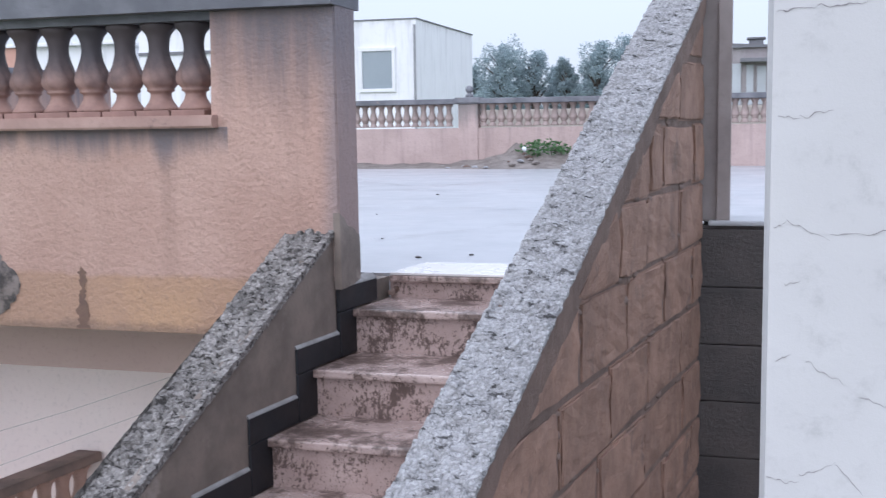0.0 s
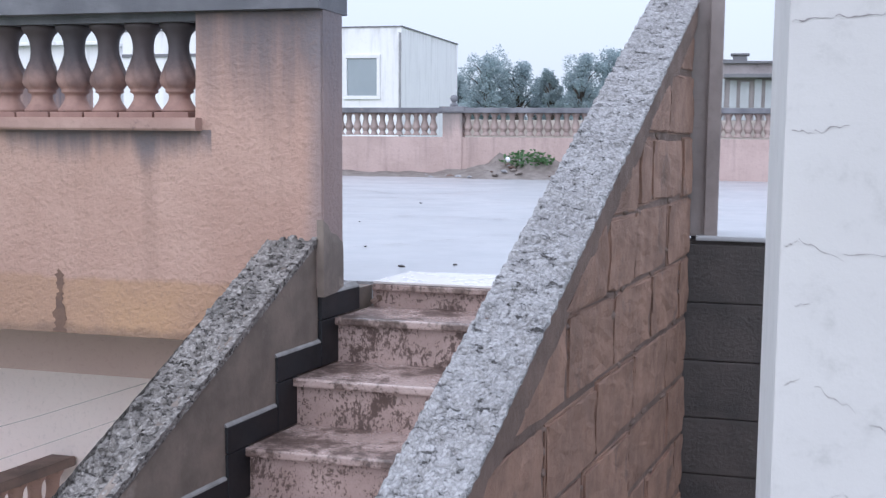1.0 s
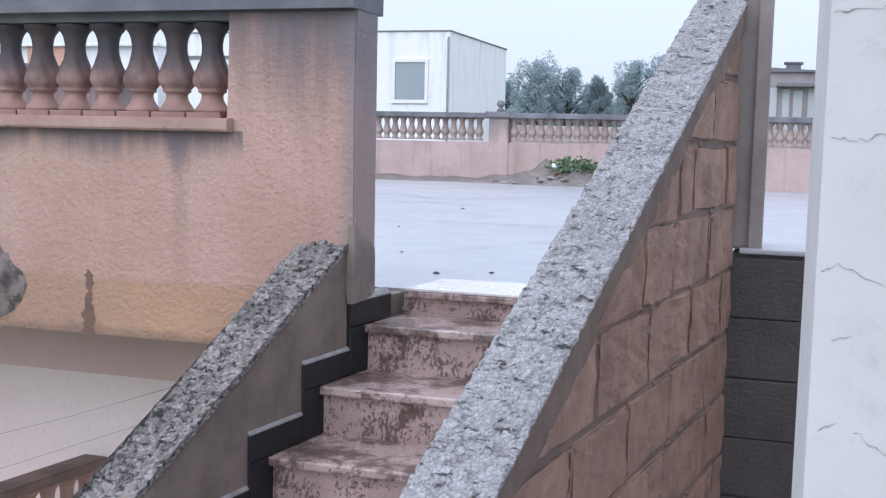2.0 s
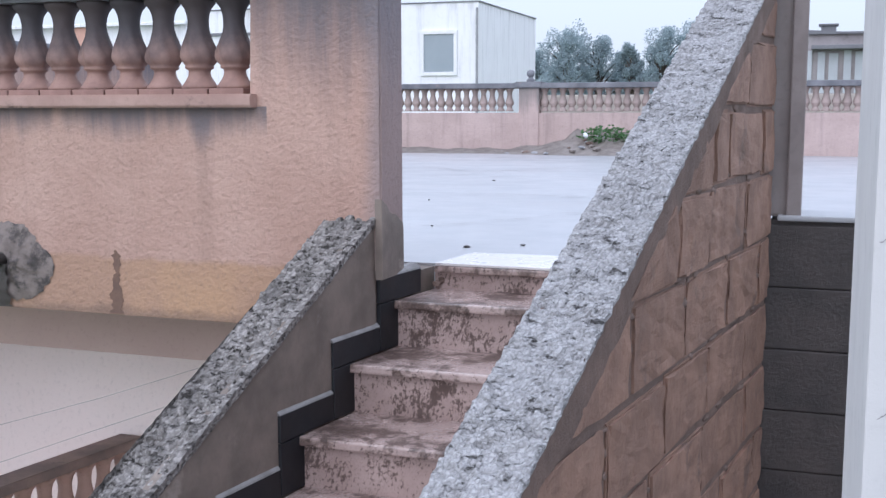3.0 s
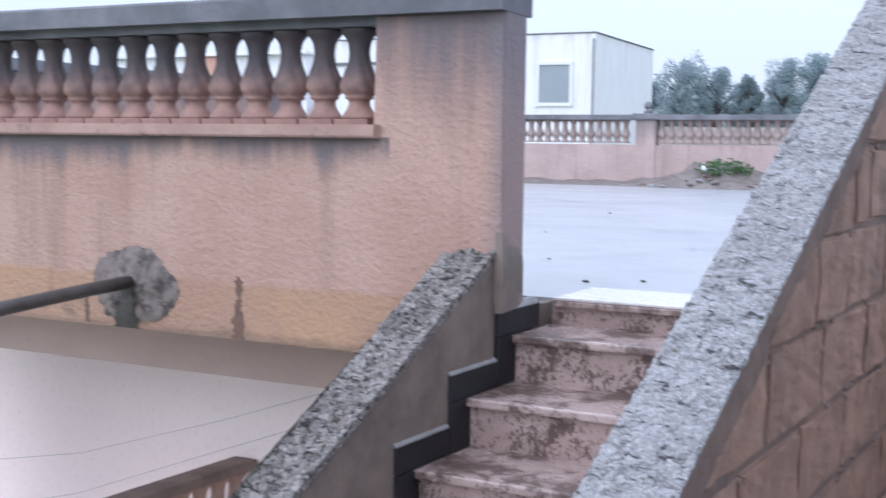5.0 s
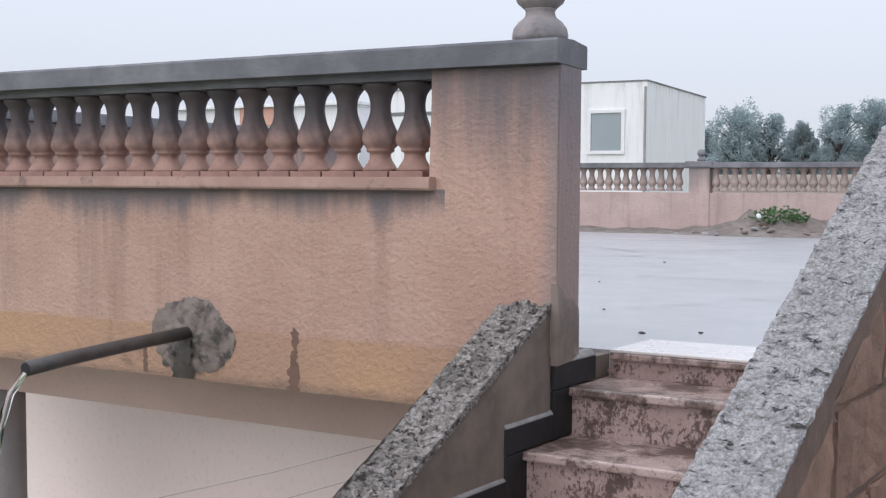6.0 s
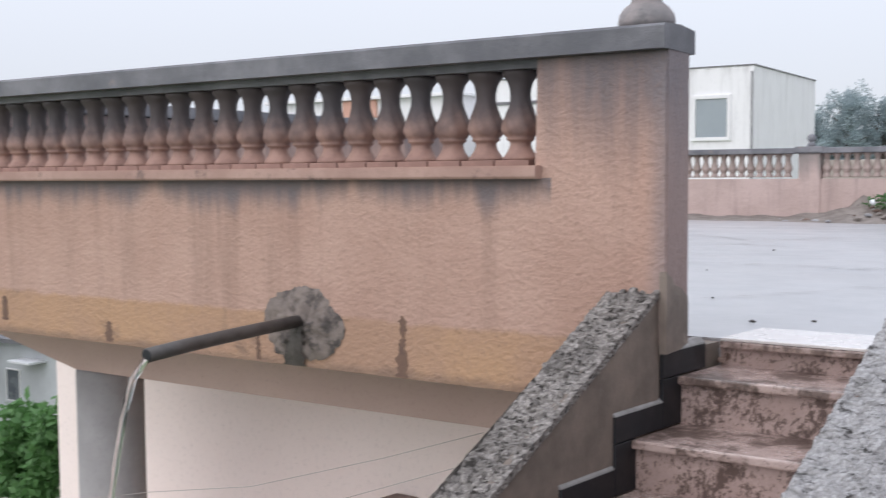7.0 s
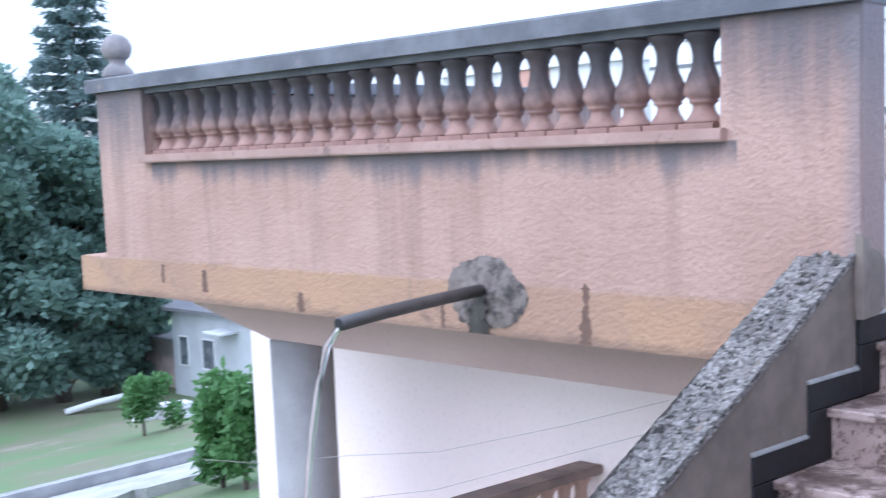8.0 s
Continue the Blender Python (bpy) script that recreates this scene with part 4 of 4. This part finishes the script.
# ---- far side of the terrace ----
def build_far_parapet():
    y = 13.6
    base = terrace_z(y)
    top = 0.905
    wall = thing("wall_far_parapet", (-1, y, base), "weathered pink parapet with balusters across the far terrace edge", "parapet", kind="structure")
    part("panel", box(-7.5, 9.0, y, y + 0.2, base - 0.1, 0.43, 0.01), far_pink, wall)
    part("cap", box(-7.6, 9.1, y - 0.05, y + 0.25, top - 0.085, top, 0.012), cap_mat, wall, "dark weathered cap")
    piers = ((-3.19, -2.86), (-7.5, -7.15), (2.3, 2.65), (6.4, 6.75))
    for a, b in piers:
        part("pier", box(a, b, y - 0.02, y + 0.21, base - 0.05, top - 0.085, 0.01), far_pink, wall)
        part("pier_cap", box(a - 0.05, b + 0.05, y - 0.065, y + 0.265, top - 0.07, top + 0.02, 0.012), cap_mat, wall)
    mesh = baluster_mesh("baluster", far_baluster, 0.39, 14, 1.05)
    x = -7.05
    while x < 6.3:
        if not any(a - 0.05 < x < b + 0.05 for a, b in piers):
            piece("baluster", mesh, wall, (x, y + 0.1, 0.43))
        x += 0.147
    fin = thing("finial", (-3.025, y + 0.1, top + 0.02), "small dark ball finial on the far parapet pier", "finial", "parapet finials")
    finial_parts((-3.025, y + 0.1, top + 0.02), 0.7, fin, cap_mat)
    # garden wall beyond, seen between the balusters
    solo("wall_beyond", box(-3.7, 7.5, 16.0, 16.2, -2.8, 0.74, 0.02), beige_far, "beige rendered garden wall behind the far parapet", "garden wall", kind="structure", at=(2, 16.1, -2.8))
    # heap of rubble with weeds
    bm = bmesh.new()
    n = 44
    rows = []
    for j in range(n + 1):
        row = []
        for i in range(n + 1):
            u, v = i / n, j / n
            px, py = -5.3 + 5.0 * u, 12.3 + 1.3 * v
            h = (0.34 * math.exp(-((px + 1.75) / 0.85) ** 2) + 0.06 * (px > -5.2)) * v ** 1.6
            h *= 1 + 0.5 * noise.noise((px * 4, py * 4, 2))
            row.append(bm.verts.new((px, py, terrace_z(py) - 0.012 + h + 0.03 * abs(noise.noise((px * 9, py * 9, 7))) * (h > 0.02))))
        rows.append(row)
    for a, b in zip(rows, rows[1:]):
        for i in range(n):
            bm.faces.new((a[i], a[i + 1], b[i + 1], b[i]))
    solo("rubble_heap", bm, rubble_mat, "muddy heap of rubble and leaves against the far parapet", "rubble", kind="stuff", smooth=True, at=(-2.3, 13, base))
    random.seed(31)
    for _ in range(26):
        px, py = random.gauss(-2.1, 0.5), random.uniform(12.5, 13.4)
        s = random.uniform(0.02, 0.06)
        sb = bmesh.new()
        bmesh.ops.create_icosphere(sb, subdivisions=1, radius=s)
        for v in sb.verts:
            v.co = Vector((v.co.x * 1.4, v.co.y, v.co.z * 0.6)) * random.uniform(0.75, 1.2)
        v = (py - 12.2) / 1.4
        h = 0.34 * math.exp(-((px + 1.85) / 0.75) ** 2) * max(v, 0) ** 1.3
        at = (px, py, terrace_z(py) + h)
        bmesh.ops.translate(sb, verts=sb.verts, vec=at)
        solo("rubble_stone", sb, random.choice((rubble_mat, kerb_mat, mortar)), "broken lump of rubble on the muddy heap", "rubble", "rubble lumps", at=at)
    ball = bmesh.new()
    bmesh.ops.create_icosphere(ball, subdivisions=2, radius=0.04)
    for v in ball.verts:
        v.co *= 1 + 0.5 * noise.noise(v.co * 30)
    bmesh.ops.translate(ball, verts=ball.verts, vec=(-1.95, 12.9, base + 0.3))
    solo("plastic_scrap", ball, debris_mat, "crumpled white plastic scrap on the rubble heap", "scrap", smooth=True, at=(-1.95, 12.9, base + 0.27))
    weed = leaf_cloud([((-1.7, 13.15, base + 0.30), (0.42, 0.22, 0.13))], 320, 0.07, 77)
    plant = thing("weed_plant", (-1.7, 13.15, base + 0.2), "low green weed growing on the rubble heap", "weed")
    part("foliage", weed, weed_leaf, plant)
    part("stem", tube([(-1.7, 13.15, base + 0.12), (-1.68, 13.14, base + 0.36)], [0.012, 0.005], 6), weed_leaf, plant)


def leaf_cloud(blobs, count, size, seed, flat=0.6):
    """Small pointed leaves strewn through ellipsoids, denser near their skins."""
    rng = np.random.default_rng(seed)
    bm = bmesh.new()
    for centre, radius in blobs:
        for _ in range(count):
            d = rng.normal(size=3)
            d /= np.linalg.norm(d)
            r = rng.uniform(0.35, 1.0) ** 0.55
            p = Vector(centre) + Vector(d * r * np.array(radius)) * (1 + 0.25 * noise.noise(Vector(d * 2.4) + Vector((seed, 0, 0))))
            a = Vector(rng.normal(size=3) * (1, 1, flat)).normalized()
            b = a.cross(Vector(rng.normal(size=3))).normalized()
            s = size * rng.uniform(0.6, 1.4)
            q = [p, p + a * s * 0.5 + b * s * 0.28, p + a * s, p + a * s * 0.5 - b * s * 0.28]
            bm.faces.new([bm.verts.new(v) for v in q])
    return bm


def tree(at, height, radius, material, seed, label, leaves=2600, size=0.22, group="", column=1.0, low=0.3, clumps=11, clump=0.39):
    """A broadleaf tree: tapered trunk, limbs and a crown of leaf clumps with gaps."""
    rng = random.Random(seed)
    x, y, z = at
    t = thing("tree", at, label, "tree", group)
    part("trunk", tube([(x, y, z - 0.2), (x + 0.05, y, z + height * 0.3), (x - 0.06, y + 0.05, z + height * 0.62), (x, y, z + height * 0.85)], [0.045 * height ** 0.8, 0.036 * height ** 0.8, 0.022 * height ** 0.8, 0.008], 9), bark, t, smooth=True)
    blobs = []
    for i in range(clumps):
        f = low + (0.96 - low) * (i + rng.random()) / (clumps + 0.5)
        a = rng.uniform(0, 2 * math.pi)
        spread = radius * (1 - 0.55 * abs(f - 0.52) / 0.48) * rng.uniform(0.2, 1.0)
        c = (x + spread * math.cos(a), y + spread * math.sin(a), z + height * f)
        s = radius * clump * rng.uniform(0.75, 1.25)
        blobs.append((c, (s, s, s * rng.uniform(0.75, 1.15) * column)))
        part("limb", tube([(x, y, z + height * max(0.02, f - 0.16)), ((x + c[0]) / 2, (y + c[1]) / 2, z + height * (f - 0.06)), c], [0.012 * height ** 0.8, 0.008 * height ** 0.8, 0.004], 6), bark, t)
    blobs.append(((x, y, z + height * 0.90), (radius * 0.16, radius * 0.16, height * 0.10)))
    part("crown", leaf_cloud(blobs, leaves // (clumps + 1), size, seed), material, t)
    return t


def conifer(at, height, radius, material, seed, label, whorls=20, spray=1.0):
    """Tiers of drooping boughs with hanging sprays of needles."""
    rng = random.Random(seed)
    x, y, z = at
    t = thing("conifer", at, label, "tree")
    part("trunk", tube([(x, y, z - 0.2), (x, y, z + height * 0.5), (x, y, z + height)], [0.26, 0.15, 0.02], 10), bark, t, smooth=True)
    bm = bmesh.new()
    for w in range(whorls):
        f = 0.12 + 0.88 * w / whorls
        reach = radius * (1 - f) ** 0.8 + 0.15
        n = 7 if f < 0.8 else 5
        for k in range(n):
            a = 2 * math.pi * (k + rng.random() * 0.7) / n
            length = reach * rng.uniform(0.6, 1.1)
            d = Vector((math.cos(a), math.sin(a), 0))
            p0 = Vector((x, y, z + height * f))
            pts = [p0, p0 + d * length * 0.5 + Vector((0, 0, 0.02 * length)), p0 + d * length + Vector((0, 0, -0.05 * length + 0.06 * length * f))]
            part("bough", tube(pts, [0.03, 0.02, 0.006], 5), bark, t)
            side = d.cross(Vector((0, 0, 1)))
            for _ in range(int(40 + 46 * length)):
                s = rng.uniform(0.12, 1.0)
                q = p0 + d * length * s + side * rng.gauss(0, 0.16 * length * (1.15 - s)) + Vector((0, 0, spray * rng.uniform(-0.24, 0.06)))
                a1 = (d * rng.uniform(0.2, 1) + side * rng.uniform(-0.9, 0.9) + Vector((0, 0, rng.uniform(-0.7, 0.15)))).normalized()
                b1 = a1.cross(Vector((rng.random(), rng.random(), rng.random()))).normalized()
                ln = spray * rng.uniform(0.16, 0.34)
                bm.faces.new([bm.verts.new(v) for v in (q, q + a1 * ln * 0.5 + b1 * 0.05 * spray, q + a1 * ln, q + a1 * ln * 0.5 - b1 * 0.05 * spray)])
    part("crown", bm, material, t)
    return t


build_far_parapet()


def window(parent, x0, x1, z0, z1, y, pane_material=None, surround=0.09):
    """A window let into a wall that faces -y."""
    win = part("window", box(x0 - surround, x1 + surround, y - 0.05, y + 0.02, z0 - surround, z0, 0.008), frame_white, parent, "white painted window surround")
    part("frame", box(x0 - surround, x1 + surround, y - 0.05, y + 0.02, z1, z1 + surround, 0.008), frame_white, win)
    part("frame", box(x0 - surround, x0, y - 0.05, y + 0.02, z0, z1, 0.008), frame_white, win)
    part("frame", box(x1, x1 + surround, y - 0.05, y + 0.02, z0, z1, 0.008), frame_white, win)
    part("pane", box(x0, x1, y - 0.012, y + 0.02, z0, z1), pane_material or pane_mat, win, "grey reflecting pane")
    return win


def build_far_houses():
    y0, y1 = 22.4, 28.0
    h = thing("house", (-10.8, 25, -2.8), "white flat-roofed house with one square window", "house")
    part("wall", box(-14.4, -6.62, y0, y1, -2.8, 3.085), white_house, h)
    part("roof", box(-14.42, -6.6, y0 - 0.02, y1 + 0.02, 3.085, 3.12, 0.006), roof_grey, h, "thin grey roof edge")
    part("string_course", box(-14.4, -9.6, y0 - 0.04, y0, 2.42, 2.5), roof_grey, h)
    window(h, -8.05, -7.26, 1.40, 2.33, y0)
    part("downpipe", tube([(-6.66, y0 - 0.03, -2.8), (-6.66, y0 - 0.03, 2.95)], 0.03, 8), kerb_mat, h)
    o = thing("house", (-19.5, 26, -2.8), "pale house with an orange painted band under the roof", "house")
    part("wall", box(-23.0, -15.6, 23.5, 29.0, -2.8, 2.85), white_house, o)
    part("band", box(-19.9, -18.6, 23.4, 23.5, 2.3, 2.85, 0.02), orange_paint, o, "orange painted band")
    part("roof", box(-23.1, -15.5, 23.3, 29.1, 2.85, 2.95, 0.02), white_house, o)
    for k in range(3):
        window(o, -22.0 + 2.3 * k, -21.2 + 2.3 * k, 0.9, 1.9, 23.5)
    g = thing("house", (2, 31, -2.8), "grey flat-roofed house with a dark cornice and a chimney", "house")
    part("wall", box(-1.6, 6.5, 28.6, 34, -2.8, 2.50), weathered_house, g)
    part("roof", prism([(-1.65, 2.50), (6.55, 2.50), (6.55, 2.54), (1.9, 2.56), (0.8, 2.63), (-1.65, 2.63)], "y", 28.5, 34.1), roof_grey, g, "thin dark roof edge")
    part("ledge", box(1.08, 6.6, 28.2, 28.6, 2.08, 2.19, 0.02), roof_grey, g, "dark concrete ledge")
    part("chimney", box(1.30, 1.70, 28.7, 29.2, 2.45, 2.74, 0.02), roof_grey, g)
    part("chimney_cap", box(1.24, 1.76, 28.64, 29.26, 2.74, 2.79, 0.01), roof_grey, g)
    for k in range(9):
        part("panel", box(0.86 + 0.34 * k + 0.05 * (k % 2), 1.10 + 0.34 * k, 28.54, 28.6, 0.9, 2.06 - 0.04 * (k % 3)), grey_house, g, "pale streaked wall panel")
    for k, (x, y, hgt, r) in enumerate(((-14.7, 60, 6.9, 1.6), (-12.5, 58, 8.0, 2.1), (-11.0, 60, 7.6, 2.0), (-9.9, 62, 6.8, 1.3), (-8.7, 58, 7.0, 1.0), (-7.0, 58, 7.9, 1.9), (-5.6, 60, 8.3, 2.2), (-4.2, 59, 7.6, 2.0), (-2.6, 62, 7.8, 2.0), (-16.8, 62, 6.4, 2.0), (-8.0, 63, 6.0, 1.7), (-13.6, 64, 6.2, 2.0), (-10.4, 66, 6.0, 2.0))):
        tree((x, y, -2.9), hgt, r, hazed_far_leaf, 40 + k, "grey-green tree beyond the houses, leaves paled for haze", 21000, 0.11, "trees beyond the houses", 1.25, 0.26, 54, 0.22)


build_far_houses()


# ---- garden side ----
def polar(az, d):
    return 1.39 - d * math.sin(radians(az)), -3.5 + d * math.cos(radians(az))


def build_garden():
    y = 16.0
    h = thing("house", (-24, 18, -6.8), "pale grey single-storey garden house with two dark windows", "house")
    part("wall", box(-28.4, -18.0, y, y + 6, -7.3, -4.25), grey_house, h)
    roof = prism([(y - 0.35, -4.25), (y + 3, -3.55), (y + 6.3, -4.25), (y + 6.3, -4.13), (y + 3, -3.42), (y - 0.35, -4.13)], "x", -28.7, -17.7)
    part("roof", roof, roof_grey, h, "low grey pitched roof")
    for a, b in ((-28.0, -27.55), (-26.75, -26.15), (-23.2, -22.6)):
        window(h, a, b, -6.0, -5.1, y, dark_pane, 0.035)
    part("awning", box(-25.9, -24.9, y - 0.6, y, -4.75, -4.68, 0.01), debris_mat, h)
    shed = thing("shed", (-31.5, 17, -6.9), "small pinkish rendered shed beside the garden house", "shed")
    part("wall", box(-31.0, -28.6, 16.4, 19, -7.3, -5.4), far_pink, shed)
    part("roof", box(-31.2, -28.5, 16.2, 19.1, -5.4, -5.3, 0.01), roof_grey, shed)
    a, b = Vector((*polar(66.5, 16.0), 0)), Vector((*polar(54.6, 17.0), 0))
    d = (b - a).normalized()
    side = Vector((-d.y, d.x, 0)) * 0.20
    bm = bmesh.new()
    vs = []
    for p in (a, b):
        for s in (-1, 1):
            q = p + side * s
            for up in (-0.4, 0.30):
                vs.append(bm.verts.new((q.x, q.y, ground_z(q.x, q.y) + up)))
    for f in ((0, 1, 3, 2), (4, 6, 7, 5), (0, 4, 5, 1), (2, 3, 7, 6), (0, 2, 6, 4), (1, 5, 7, 3)):
        bm.faces.new([vs[i] for i in f])
    solo("kerb", bm, kerb_mat, "low grey concrete kerb along the garden lawn", "kerb", kind="structure", at=(a.x, a.y, ground_z(a.x, a.y)))
    # pale path on the near side of the kerb
    bm = bmesh.new()
    toward = Vector((1.39, -3.5, 0)) - (a + b) / 2
    out = side.normalized() * (1 if side.dot(toward) > 0 else -1)
    rows = []
    for i in range(25):
        q = a.lerp(b, i / 24) + out * 0.22
        e = q + out * (1.5 + 0.25 * noise.noise((i * 0.5, 3, 0)))
        rows.append([bm.verts.new((v.x, v.y, ground_z(v.x, v.y) + up)) for v, up in ((q, 0.13), (q.lerp(e, 0.5), 0.15), (e, 0.12), (e, -0.2))])
    for m, n in zip(rows, rows[1:]):
        for k in range(3):
            bm.faces.new((m[k], n[k], n[k + 1], m[k + 1]))
    solo("path", bm, pale_path, "pale gravelly concrete path below the kerb", "path", kind="structure", at=(a.x, a.y, ground_z(a.x, a.y)))
    x, yy = polar(60.7, 46)
    conifer((x, yy, ground_z(x, yy)), 18.5, 3.6, fir_leaf, 3, "tall blue-green conifer with layered boughs", 26, 1.4)
    for az, dd, hh, r, seed in ((65.4, 36, 10.4, 4.0, 5), (62.3, 36, 8.4, 3.0, 6), (68.8, 38, 11.0, 4.2, 7), (60.2, 36.5, 6.7, 2.3, 9), (58.7, 38, 3.4, 1.2, 10)):
        x, yy = polar(az, dd)
        tree((x, yy, ground_z(x, yy)), hh, r, hazed_leaf, seed, "dense garden tree, dark green lifted for haze", 34000, 0.30, "dark garden trees", 0.8, 0.10, 40, 0.25)
    for az, dd, hh, r, seed in ((58.5, 24.5, 1.4, 0.5, 15), (54.6, 14.2, 1.3, 0.40, 16), (53.4, 13.6, 1.45, 0.5, 17)):
        x, yy = polar(az, dd)
        z = ground_z(x, yy)
        s = thing("bush", (x, yy, z), "bright green leafy garden bush", "bush", "garden bushes")
        part("stem", tube([(x, yy, z - 0.1), (x + 0.03, yy, z + hh * 0.7)], [0.04, 0.015], 7), bark, s)
        rng = random.Random(seed)
        blobs = [((x + rng.gauss(0, r * 0.45), yy + rng.gauss(0, r * 0.45), z + hh * rng.uniform(0.3, 0.85)), (r * 0.5, r * 0.5, hh * 0.22)) for _ in range(9)]
        part("crown", leaf_cloud(blobs, 300, 0.12, seed), bush_leaf, s)
    for az0, az1, dd in ((62.3, 59.4, 34.0),):
        p, q = polar(az0, dd), polar(az1, dd)
        pts = [(p[0], p[1], ground_z(*p) + 0.12), ((p[0] + q[0]) / 2, (p[1] + q[1]) / 2, ground_z(*p) + 0.30), (q[0], q[1], ground_z(*q) + 0.42)]
        solo("white_pipe", tube(pts, 0.10, 10), debris_mat, "long white plastic pipe lying on the lawn", "pipe", smooth=True, at=pts[0])
    random.seed(12)
    for k in range(7):
        x, yy = polar(random.uniform(56.4, 58.2), random.uniform(28, 30))
        z = ground_z(x, yy)
        w = random.uniform(0.2, 0.55)
        bm = box(x - w, x + w, yy - 0.3, yy + 0.3, z - 0.05, z + random.uniform(0.12, 0.32), 0.03)
        solo("rubble_slab", bm, random.choice((debris_mat, kerb_mat, debris_mat)), "pale broken slab lying in the garden", "rubble", "garden rubble", at=(x, yy, z))
    b2 = thing("house", (-60, 31, -7), "distant pale apartment house behind the conifer", "house")
    part("wall", box(-70, -52, 29, 40, -7.2, 3.4), white_house, b2)
    part("roof", box(-70.3, -51.7, 28.7, 40.3, 3.4, 3.7, 0.02), roof_grey, b2)
    for i in range(5):
        for j in range(2):
            window(b2, -68.5 + 3.4 * i, -67.2 + 3.4 * i, -1.8 + 3.0 * j, -0.3 + 3.0 * j, 29)


build_garden()
